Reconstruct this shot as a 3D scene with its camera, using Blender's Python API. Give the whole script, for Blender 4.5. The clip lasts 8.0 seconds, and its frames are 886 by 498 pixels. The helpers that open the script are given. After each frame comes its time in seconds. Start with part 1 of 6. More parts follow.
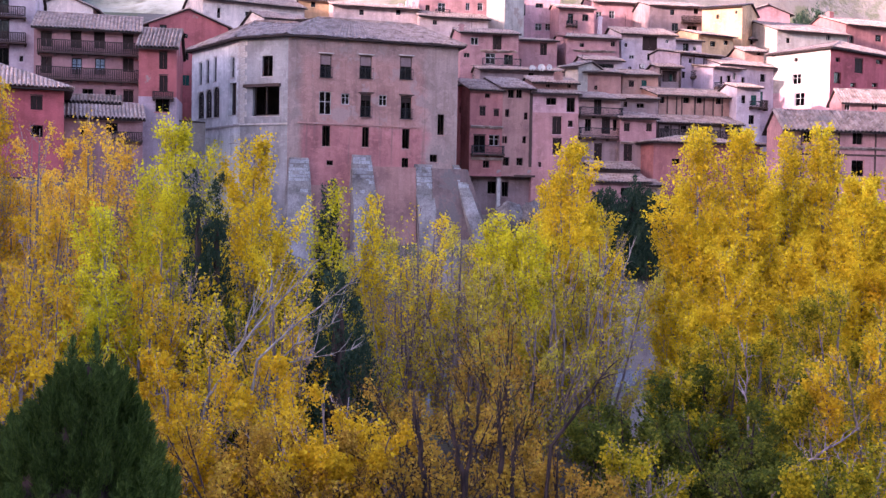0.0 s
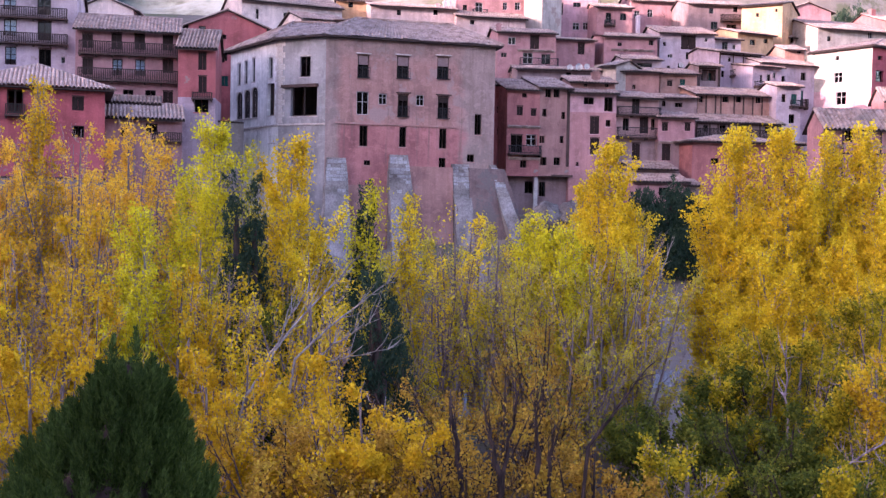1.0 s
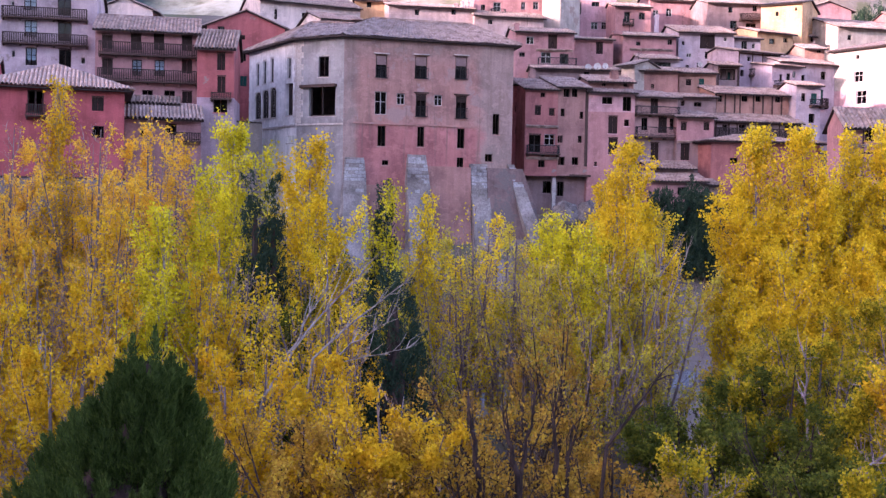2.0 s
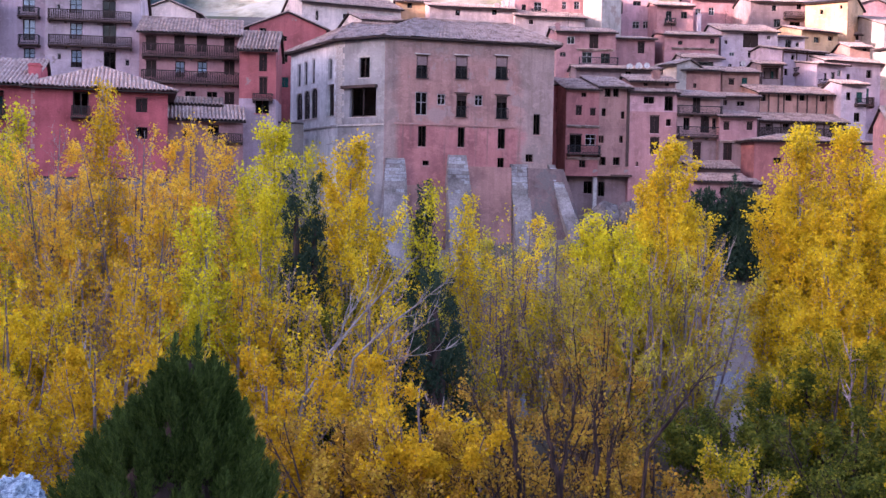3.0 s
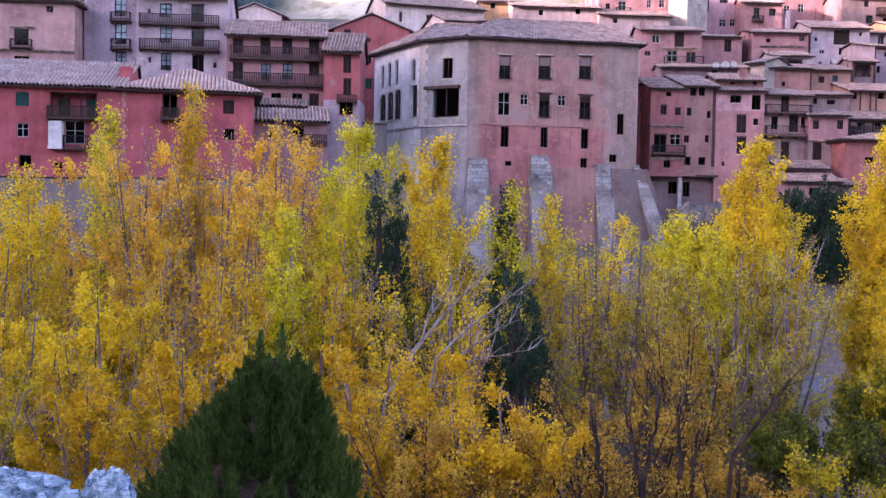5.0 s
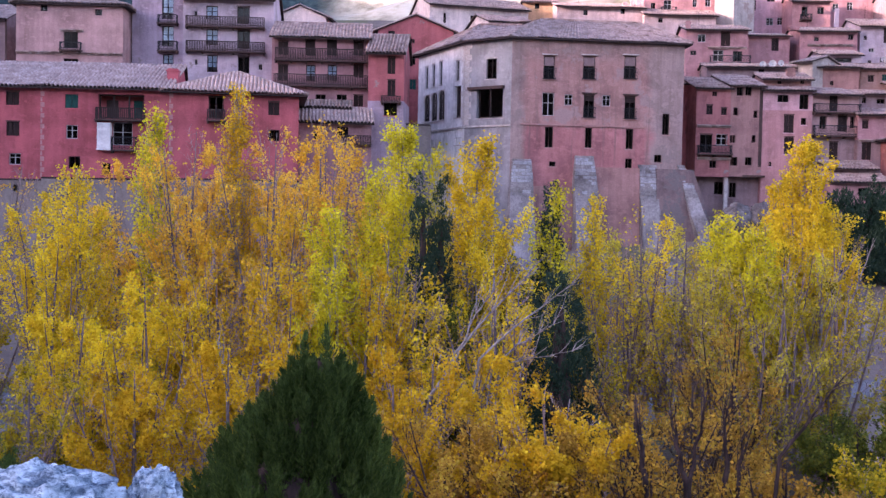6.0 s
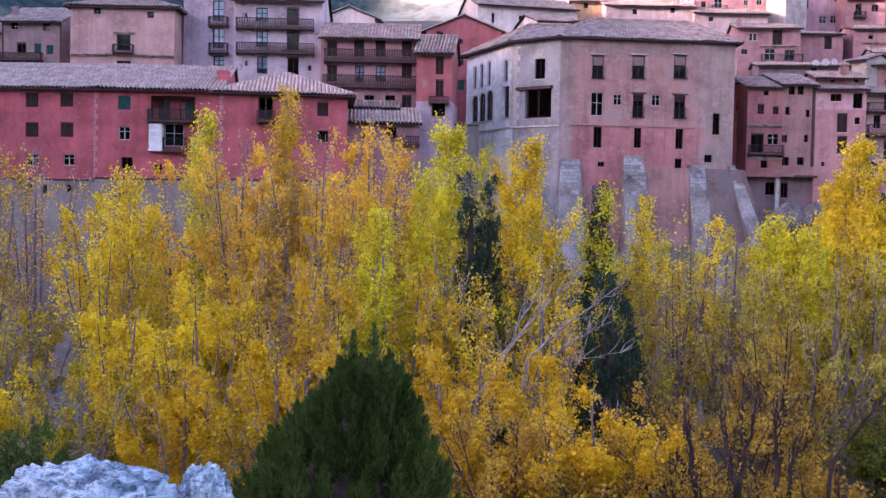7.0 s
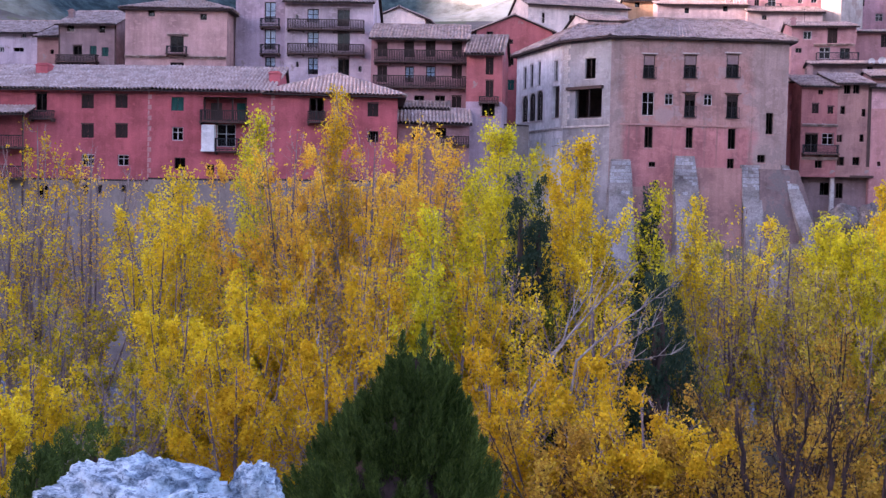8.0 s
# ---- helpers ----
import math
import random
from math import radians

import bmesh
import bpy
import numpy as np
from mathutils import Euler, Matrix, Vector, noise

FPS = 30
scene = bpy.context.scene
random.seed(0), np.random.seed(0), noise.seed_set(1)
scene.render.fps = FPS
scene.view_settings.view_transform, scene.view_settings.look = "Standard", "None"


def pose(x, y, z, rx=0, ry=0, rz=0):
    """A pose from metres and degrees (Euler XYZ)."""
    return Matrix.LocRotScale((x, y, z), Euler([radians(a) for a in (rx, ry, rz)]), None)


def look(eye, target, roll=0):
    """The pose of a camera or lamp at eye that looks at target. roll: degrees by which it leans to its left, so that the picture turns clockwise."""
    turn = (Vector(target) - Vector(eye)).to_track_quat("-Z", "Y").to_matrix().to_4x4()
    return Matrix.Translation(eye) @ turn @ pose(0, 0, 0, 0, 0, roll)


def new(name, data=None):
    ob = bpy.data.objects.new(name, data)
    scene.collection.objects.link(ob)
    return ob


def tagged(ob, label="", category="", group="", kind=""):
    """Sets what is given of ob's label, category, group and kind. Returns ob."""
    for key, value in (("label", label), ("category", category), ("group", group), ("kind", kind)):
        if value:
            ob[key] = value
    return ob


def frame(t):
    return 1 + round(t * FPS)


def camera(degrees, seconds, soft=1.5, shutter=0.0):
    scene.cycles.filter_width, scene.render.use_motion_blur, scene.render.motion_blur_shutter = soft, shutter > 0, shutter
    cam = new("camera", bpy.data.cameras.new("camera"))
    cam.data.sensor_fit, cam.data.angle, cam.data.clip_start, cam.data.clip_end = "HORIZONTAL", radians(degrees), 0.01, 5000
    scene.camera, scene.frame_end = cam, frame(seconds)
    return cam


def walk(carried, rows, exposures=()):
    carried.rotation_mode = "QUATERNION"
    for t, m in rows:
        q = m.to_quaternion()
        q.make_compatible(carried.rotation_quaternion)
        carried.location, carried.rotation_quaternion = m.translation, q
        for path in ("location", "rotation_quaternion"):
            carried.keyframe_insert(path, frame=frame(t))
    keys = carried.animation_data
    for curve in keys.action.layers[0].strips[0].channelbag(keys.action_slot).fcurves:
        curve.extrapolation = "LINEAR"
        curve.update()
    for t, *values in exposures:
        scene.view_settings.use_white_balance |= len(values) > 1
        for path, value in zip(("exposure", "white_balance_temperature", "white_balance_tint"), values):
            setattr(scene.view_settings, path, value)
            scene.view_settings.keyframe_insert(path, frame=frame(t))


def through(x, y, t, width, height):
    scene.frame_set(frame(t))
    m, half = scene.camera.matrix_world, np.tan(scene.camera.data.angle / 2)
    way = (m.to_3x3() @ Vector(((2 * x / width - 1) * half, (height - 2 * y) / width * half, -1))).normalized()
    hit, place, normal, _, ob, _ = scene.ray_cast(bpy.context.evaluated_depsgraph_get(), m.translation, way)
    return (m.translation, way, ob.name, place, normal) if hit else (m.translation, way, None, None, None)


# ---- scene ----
cam = camera(42.83, 8.0, soft=1.35, shutter=0.35)
EYE, LOOK = 20.0, -8.08
# seconds, yaw, pitch, roll: the camera turns on its stand
ROWS = [
    (0.0, 0.0, -2.004, -1.052), (0.5, 0.99, -2.023, -1.04), (1.0, 1.872, -2.046, -1.071), (1.5, 2.347, -2.062, -1.072), (1.7, 2.5, -2.066, -1.07),
    (2.8, 4.25, -2.09, -1.06), (3.0, 4.833, -2.095, -1.059), (3.5, 6.2, -2.125, -1.061), (4.0, 7.383, -2.141, -1.1), (4.2, 7.78, -2.143, -1.1),
    (5.5, 9.936, -2.152, -1.115), (6.0, 11.224, -2.161, -1.11), (6.5, 12.391, -2.183, -1.135), (7.0, 13.651, -2.191, -1.134),
    (7.5, 15.023, -2.216, -1.16), (8.0, 16.162, -2.229, -1.191),
]
walk(cam, [(t, pose(0, 0, EYE, 0, 0, yaw + LOOK) @ pose(0, 0, 0, pitch) @ pose(0, 0, 0, 0, roll) @ pose(0, 0, 0, 90)) for t, yaw, pitch, roll in ROWS],
     exposures=[(0.0, 2.84, 6120, 50), (8.0, 2.84, 6120, 50)])

# ---- light: low sun behind the gorge's unseen western side, open sky over the shade ----
SUN_EL, SUN_DIR = 9.2, Vector((-0.92, -0.36, 0.16))
world = bpy.data.worlds.new("sky")
scene.world = world
world.use_nodes = True
wn = world.node_tree.nodes
sky = wn.new("ShaderNodeTexSky")
sky.sky_type, sky.sun_disc = "NISHITA", False
sky.sun_elevation, sky.sun_rotation = radians(SUN_EL), radians(248.6)
wn["Background"].inputs["Strength"].default_value = 0.15
world.node_tree.links.new(sky.outputs["Color"], wn["Background"].inputs["Color"])
sun = new("sun", bpy.data.lights.new("sun", "SUN"))
sun.data.energy, sun.data.angle, sun.data.color = 2.1, radians(0.6), (1.0, 0.86, 0.7)
sun.matrix_world = look(SUN_DIR * 500, (0, 0, 0))


# ---- materials ----
class Nodes:
    """A small helper that wires a procedural material."""

    def __init__(self, name, rough=0.9, metal=0.0):
        self.mat = bpy.data.materials.new(name)
        self.mat.use_nodes = True
        self.tree = self.mat.node_tree
        self.shader = self.tree.nodes["Principled BSDF"]
        self.shader.inputs["Roughness"].default_value = rough
        self.shader.inputs["Metallic"].default_value = metal
        self.shader.inputs["Specular IOR Level"].default_value = 0.12
        self.coords = self.add("ShaderNodeTexCoord").outputs["Object"]

    def add(self, kind, **sockets):
        node = self.tree.nodes.new(kind)
        for key, value in sockets.items():
            node.inputs[key].default_value = value
        return node

    def link(self, a, b):
        self.tree.links.new(a, b)

    def noise(self, scale, detail=4.0, stretch=None, rough=0.55):
        node = self.add("ShaderNodeTexNoise", Scale=scale, Detail=detail, Roughness=rough)
        if stretch:
            mapping = self.add("ShaderNodeMapping")
            mapping.inputs["Scale"].default_value = stretch
            self.link(self.coords, mapping.inputs["Vector"])
            self.link(mapping.outputs[0], node.inputs["Vector"])
        else:
            self.link(self.coords, node.inputs["Vector"])
        return node.outputs["Fac"]

    def ramp(self, fac, stops):
        node = self.add("ShaderNodeValToRGB")
        band = node.color_ramp
        while len(band.elements) < len(stops):
            band.elements.new(0.5)
        for e, (place, colour) in zip(band.elements, stops):
            e.position = place
            e.color = (*colour, 1) if len(colour) == 3 else colour
        self.link(fac, node.inputs["Fac"])
        return node.outputs["Color"]

    def mix(self, fac, a, b, blend="MIX"):
        node = self.add("ShaderNodeMix")
        node.data_type, node.blend_type = "RGBA", blend
        for key, value in ((0, fac), (6, a), (7, b)):
            if hasattr(value, "is_linked"):
                self.link(value, node.inputs[key])
            elif key:
                node.inputs[key].default_value = (*value, 1)
            else:
                node.inputs[key].default_value = value
        return node.outputs[2]

    def bump(self, height, strength, distance):
        node = self.add("ShaderNodeBump", Strength=strength, Distance=distance)
        self.link(height, node.inputs["Height"])
        self.link(node.outputs[0], self.shader.inputs["Normal"])

    def colour(self, socket):
        self.link(socket, self.shader.inputs["Base Color"])
        return self.mat


def tint(c, k):
    return tuple(min(1.0, v * k) for v in c)


def coat(n, base, under, bare):
    """The colour of old lime plaster: blotches, rain streaks, and patches where the coarse coat shows."""
    blotch = n.ramp(n.noise(0.35, 5), [(0.32, tint(base, 0.66)), (0.5, base), (0.7, tint(base, 1.25))])
    streak = n.ramp(n.noise(1.0, 4, (2.2, 2.2, 0.16)), [(0.36, (0.62, 0.58, 0.58)), (0.58, (1, 1, 1))])
    c = n.mix(0.42, blotch, streak, "MULTIPLY")
    patch = n.ramp(n.noise(1.5, 7, (1, 1, 1.5), 0.6), [(0.54, (0, 0, 0)), (0.6, (0.4, 0.4, 0.4))])
    c = n.mix(patch, c, tint(base, 1.28))
    damp = n.ramp(n.noise(0.9, 7, (1, 1, 0.7), 0.6), [(0.36, (0.6, 0.6, 0.6)), (0.42, (0, 0, 0))])
    c = n.mix(damp, c, tint(base, 0.66))
    worn = n.ramp(n.noise(0.55, 8, None, 0.65), [(bare, (0, 0, 0)), (bare + 0.05, (1, 1, 1))])
    return n.mix(worn, c, under)


def plaster(name, base, under=(0.27, 0.21, 0.195), bare=0.64):
    n = Nodes(name)
    c = coat(n, base, under, bare)
    c = n.mix(0.5, c, n.ramp(n.noise(9.0, 6), [(0.3, (0.72, 0.72, 0.72)), (0.7, (1.15, 1.15, 1.15))]), "MULTIPLY")
    n.bump(n.noise(5.0, 8), 0.5, 0.05)
    return n.colour(c)


def palace_plaster():
    """The palace front: a pink field, a rose coat below the string course, and beige repairs with ragged edges at both ends and under the eave."""
    n = Nodes("patched_palace_plaster")
    split = n.add("ShaderNodeSeparateXYZ")
    n.link(n.coords, split.inputs[0])

    def band(axis, low, high, rough, scale=0.5):
        shifted = n.add("ShaderNodeMath")
        shifted.operation = "MULTIPLY_ADD"
        n.link(n.noise(scale, 7, None, 0.6), shifted.inputs[0])
        shifted.inputs[1].default_value = rough
        n.link(split.outputs[axis], shifted.inputs[2])
        ramp = n.add("ShaderNodeMapRange", **{"From Min": low + rough / 2, "From Max": high + rough / 2})
        n.link(shifted.outputs[0], ramp.inputs[0])
        return ramp.outputs[0]

    c = coat(n, (0.375, 0.20, 0.172), (0.34, 0.225, 0.205), 0.57)
    c = n.mix(band("Z", 15.05, 14.6, 0.9), c, coat(n, (0.395, 0.16, 0.152), (0.35, 0.2, 0.185), 0.62))
    beige = coat(n, (0.325, 0.225, 0.2), (0.26, 0.19, 0.17), 0.55)
    c = n.mix(band("X", 11.9, 12.9, 3.4), c, beige)
    c = n.mix(band("X", 1.5, 0.8, 1.6), c, beige)
    high = n.add("ShaderNodeMath")
    high.operation = "MULTIPLY"
    n.link(band("Z", 20.2, 21.6, 2.6), high.inputs[0])
    high.inputs[1].default_value = 0.6
    c = n.mix(high.outputs[0], c, beige)
    stain = n.ramp(n.noise(0.8, 6, (2.6, 2.6, 0.12), 0.6), [(0.58, (0, 0, 0)), (0.7, (0.55, 0.55, 0.55))])
    c = n.mix(stain, c, (0.17, 0.115, 0.10))
    c = n.mix(0.5, c, n.ramp(n.noise(9.0, 6), [(0.3, (0.72, 0.72, 0.72)), (0.7, (1.15, 1.15, 1.15))]), "MULTIPLY")
    n.bump(n.noise(5.0, 8), 0.5, 0.05)
    return n.colour(c)


PLASTER = {
    "red": plaster("red_plaster", (0.4, 0.098, 0.105), bare=0.68),
    "red2": plaster("brick_red_plaster", (0.36, 0.11, 0.11)),
    "red3": plaster("rust_pink_plaster", (0.345, 0.135, 0.125)),
    "pink": plaster("pink_plaster", (0.42, 0.21, 0.2)),
    "pink2": plaster("dusty_pink_plaster", (0.38, 0.2, 0.2)),
    "pale": plaster("pale_pink_plaster", (0.55, 0.39, 0.36)),
    "pale2": plaster("light_rose_plaster", (0.5, 0.29, 0.3)),
    "beige": plaster("beige_plaster", (0.44, 0.262, 0.24)),
    "brown": plaster("brown_pink_plaster", (0.32, 0.17, 0.148)),
    "dusk": plaster("dull_grey_pink_plaster", (0.265, 0.178, 0.172)),
    "lilac": plaster("pale_grey_plaster", (0.46, 0.365, 0.39)),
    "lilac2": plaster("grey_rose_plaster", (0.385, 0.29, 0.325)),
    "white": plaster("white_limewash", (0.41, 0.34, 0.295), (0.33, 0.235, 0.2), bare=0.6),
    "ochre": plaster("ochre_plaster", (0.56, 0.34, 0.19)),
    "ochrepink": plaster("ochre_pink_plaster", (0.385, 0.215, 0.17)),
    # cream limewash, its tone raised in place of low sunlight on the walls
    "cream": plaster("brightened_cream_limewash", (0.62, 0.5, 0.455), (0.5, 0.37, 0.33), 0.66),
    "front": palace_plaster(),
    "palace": plaster("palace_pink_plaster", (0.37, 0.20, 0.172), (0.34, 0.225, 0.205), 0.57),
    "rubble": None,
    # light grey side face, with the sky light on it put into the colour
    "wing": plaster("brightened_grey_plaster", (0.66, 0.625, 0.605), (0.52, 0.49, 0.47), 0.6),
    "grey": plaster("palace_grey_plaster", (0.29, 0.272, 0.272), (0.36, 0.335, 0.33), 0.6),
}


def tile_material(name, k=1.0):
    n = Nodes(name, 0.9)
    c = n.ramp(n.noise(1.4, 6), [(0.3, tint((0.13, 0.088, 0.072), k * k)), (0.5, tint((0.275, 0.195, 0.168), k)), (0.7, tint((0.41, 0.31, 0.27), k))])
    each = n.add("ShaderNodeObjectInfo")
    c = n.mix(0.8, c, n.ramp(each.outputs["Random"], [(0.0, (0.72, 0.72, 0.74)), (0.5, (1.0, 0.96, 0.95)), (1.0, (1.15, 1.02, 0.94))]), "MULTIPLY")
    lichen = n.ramp(n.noise(5.0, 5), [(0.55, (0, 0, 0)), (0.68, (0.8, 0.8, 0.8))])
    c = n.mix(lichen, c, tint((0.41, 0.345, 0.315), k))
    moss = n.ramp(n.noise(0.6, 6), [(0.58, (0, 0, 0)), (0.7, (0.7, 0.7, 0.7))])
    c = n.mix(moss, c, tint((0.17, 0.14, 0.125), k))
    n.bump(n.noise(14.0, 4), 0.5, 0.03)
    return n.colour(c)


def wood_material(name, base):
    n = Nodes(name, 0.75)
    c = n.ramp(n.noise(3.0, 5, (6, 6, 0.5)), [(0.3, tint(base, 0.6)), (0.7, tint(base, 1.35))])
    n.bump(n.noise(8.0, 3, (8, 8, 0.6)), 0.4, 0.01)
    return n.colour(c)


def stone_material(name, dark, mid, light, scale=1.0, rough=0.95, depth=0.12, cracks=0.6):
    n = Nodes(name, rough)
    c = n.ramp(n.noise(0.7 * scale, 9, None, 0.65), [(0.32, dark), (0.5, mid), (0.68, light)])
    crack = n.add("ShaderNodeTexVoronoi", Scale=1.7 * scale)
    crack.feature = "DISTANCE_TO_EDGE"
    n.link(n.coords, crack.inputs["Vector"])
    lines = n.ramp(crack.outputs["Distance"], [(0.0, (0.55, 0.55, 0.55)), (0.07, (1, 1, 1))])
    c = n.mix(cracks, c, lines, "MULTIPLY")
    c = n.mix(0.7, c, n.ramp(n.noise(9.0 * scale, 6, None, 0.7), [(0.34, (0.5, 0.5, 0.5)), (0.6, (1.1, 1.1, 1.1))]), "MULTIPLY")
    n.bump(n.noise(4.0 * scale, 9, None, 0.7), 0.8, depth)
    return n.colour(c)


def leaf_material(name, colours, rough=0.7, through=0.36, patch=0.45):
    n = Nodes(name, rough)
    geo = n.add("ShaderNodeNewGeometry")
    stops = [(0.06 + 0.88 * i / (len(colours) - 1), c) for i, c in enumerate(colours)]
    drift = n.noise(patch, 3)
    span = n.add("ShaderNodeMapRange", **{"From Min": 0.3, "From Max": 0.7})
    n.link(drift, span.inputs[0])
    both = n.add("ShaderNodeMath")
    both.operation = "MULTIPLY_ADD"
    n.link(geo.outputs["Random Per Island"], both.inputs[0])
    both.inputs[1].default_value = 0.55
    scaled = n.add("ShaderNodeMath")
    scaled.operation = "MULTIPLY"
    n.link(span.outputs[0], scaled.inputs[0])
    scaled.inputs[1].default_value = 0.45
    n.link(scaled.outputs[0], both.inputs[2])
    c = n.ramp(both.outputs[0], stops)
    n.colour(c)
    glow = n.add("ShaderNodeBsdfTranslucent")
    n.link(c, glow.inputs["Color"])
    blend = n.add("ShaderNodeMixShader", Fac=through)
    n.link(n.shader.outputs[0], blend.inputs[1])
    n.link(glow.outputs[0], blend.inputs[2])
    n.link(blend.outputs[0], n.tree.nodes["Material Output"].inputs["Surface"])
    return n.mat


def glass_material(name, see):
    n = Nodes(name, 0.04)
    n.shader.inputs["Base Color"].default_value = (0.02, 0.025, 0.03, 1)
    clear = n.add("ShaderNodeBsdfTransparent", Color=(see, see * 1.08, see * 1.15, 1))
    fres = n.add("ShaderNodeFresnel", IOR=1.3)
    gloss = n.add("ShaderNodeBsdfGlossy", Roughness=0.06)
    blend = n.add("ShaderNodeMixShader")
    n.link(fres.outputs[0], blend.inputs[0])
    n.link(clear.outputs[0], blend.inputs[1])
    n.link(gloss.outputs[0], blend.inputs[2])
    n.link(blend.outputs[0], n.tree.nodes["Material Output"].inputs["Surface"])
    return n.mat


def ground_material():
    n = Nodes("hillside_earth_and_grass", 0.95)
    c = n.ramp(n.noise(0.05, 8, None, 0.6), [(0.35, (0.07, 0.058, 0.045)), (0.48, (0.13, 0.105, 0.09)), (0.58, (0.20, 0.165, 0.14)), (0.7, (0.27, 0.225, 0.19))])
    scrub = n.ramp(n.noise(0.16, 7, None, 0.7), [(0.5, (0, 0, 0)), (0.56, (1, 1, 1))])
    c = n.mix(scrub, c, (0.10, 0.10, 0.055))
    # far woods on the hill to the west, its shade put into their colour
    split = n.add("ShaderNodeSeparateXYZ")
    n.link(n.coords, split.inputs[0])
    edge = n.add("ShaderNodeMath")
    edge.operation = "MULTIPLY_ADD"
    n.link(split.outputs["Y"], edge.inputs[0])
    edge.inputs[1].default_value = 0.155
    n.link(split.outputs["X"], edge.inputs[2])
    wood_edge = n.add("ShaderNodeMapRange", **{"From Min": -4.0, "From Max": 6.0, "To Min": 1.0, "To Max": 0.0})
    n.link(edge.outputs[0], wood_edge.inputs[0])
    far = n.add("ShaderNodeMapRange", **{"From Min": 190.0, "From Max": 215.0})
    n.link(split.outputs["Y"], far.inputs[0])
    both = n.add("ShaderNodeMath")
    both.operation = "MULTIPLY"
    n.link(wood_edge.outputs[0], both.inputs[0])
    n.link(far.outputs[0], both.inputs[1])
    c = n.mix(far.outputs[0], c, n.ramp(n.noise(0.12, 8, None, 0.65), [(0.36, (0.22, 0.19, 0.12)), (0.5, (0.50, 0.44, 0.32)), (0.66, (0.62, 0.56, 0.44))]))
    woods = n.ramp(n.noise(0.35, 6, None, 0.7), [(0.4, (0.010, 0.022, 0.024)), (0.6, (0.038, 0.066, 0.066)), (0.72, (0.10, 0.125, 0.12))])
    c = n.mix(both.outputs[0], c, woods)
    n.bump(n.noise(1.5, 8), 0.8, 0.3)
    return n.colour(c)


def bark_material(name, dark, light):
    n = Nodes(name, 0.9)
    c = n.ramp(n.noise(2.0, 6, (3, 3, 0.7)), [(0.35, dark), (0.65, light)])
    n.bump(n.noise(9.0, 4, (3, 3, 0.5)), 0.5, 0.03)
    return n.colour(c)


TILE = tile_material("clay_roof_tile")
PALETILE = tile_material("pale_weathered_roof_tile", 1.45)
WOOD = wood_material("dark_stained_wood", (0.042, 0.028, 0.025))
SHUTTER = wood_material("brown_shutter_wood", (0.03, 0.018, 0.016))
GREEN = wood_material("green_painted_wood", (0.014, 0.065, 0.055))
PALEWOOD = wood_material("white_painted_wood", (0.35, 0.32, 0.31))
BEAM = wood_material("weathered_beam", (0.075, 0.045, 0.038))
IRON = wood_material("black_wrought_iron", (0.025, 0.025, 0.028))
WHITE = plaster("white_panel_paint", (0.56, 0.54, 0.52), bare=0.85)
SKYWHITE = plaster("white_sky_reflection", (0.8, 0.8, 0.78), bare=0.95)
LINTEL = stone_material("pale_stone_trim", (0.36, 0.30, 0.27), (0.5, 0.43, 0.39), (0.62, 0.55, 0.5), 2.0, depth=0.02)
RUBBLE = stone_material("rubble_masonry", (0.13, 0.11, 0.105), (0.25, 0.22, 0.208), (0.37, 0.335, 0.32), 0.8, cracks=0.0)
PALERUBBLE = stone_material("pale_rubble_masonry", (0.20, 0.185, 0.185), (0.36, 0.345, 0.35), (0.50, 0.49, 0.50), 0.8, cracks=0.0)
DARKRUBBLE = stone_material("dark_rubble_masonry", (0.09, 0.075, 0.07), (0.19, 0.16, 0.15), (0.31, 0.27, 0.255), 1.4)


def limestone_material():
    n = Nodes("pale_limestone", 0.85)
    c = n.ramp(n.noise(4.0, 10, None, 0.75), [(0.38, (0.09, 0.14, 0.19)), (0.46, (0.28, 0.38, 0.45)), (0.54, (0.60, 0.73, 0.80)), (0.66, (0.76, 0.88, 0.92))])
    pits = n.ramp(n.noise(13.0, 9, (1, 1, 2.2), 0.75), [(0.4, (0.2, 0.24, 0.3)), (0.5, (1, 1, 1))])
    c = n.mix(0.9, c, pits, "MULTIPLY")
    lichen = n.ramp(n.noise(3.0, 6, None, 0.6), [(0.56, (0, 0, 0)), (0.66, (0.6, 0.6, 0.6))])
    c = n.mix(lichen, c, (0.36, 0.42, 0.46))
    n.bump(n.noise(18.0, 9, None, 0.75), 1.0, 0.05)
    return n.colour(c)


LIMESTONE = limestone_material()
PLASTER["rubble"] = plaster("rough_grey_wall_render", (0.24, 0.195, 0.17), (0.19, 0.155, 0.14), 0.55)
PLASTER["worn"] = plaster("worn_pinkish_masonry", (0.205, 0.14, 0.132), (0.16, 0.13, 0.125), 0.55)
GLASS = glass_material("window_glass", 0.3)
CLEARGLASS = glass_material("clear_window_glass", 0.8)
GROUND = ground_material()
BARK = bark_material("grey_poplar_bark", (0.16, 0.13, 0.12), (0.36, 0.31, 0.28))
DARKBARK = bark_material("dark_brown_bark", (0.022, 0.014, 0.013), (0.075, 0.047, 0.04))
STEM = bark_material("grey_brown_stem_bark", (0.10, 0.07, 0.065), (0.25, 0.185, 0.175))
TWIG = bark_material("mauve_brown_twig_bark", (0.16, 0.105, 0.10), (0.38, 0.285, 0.275))
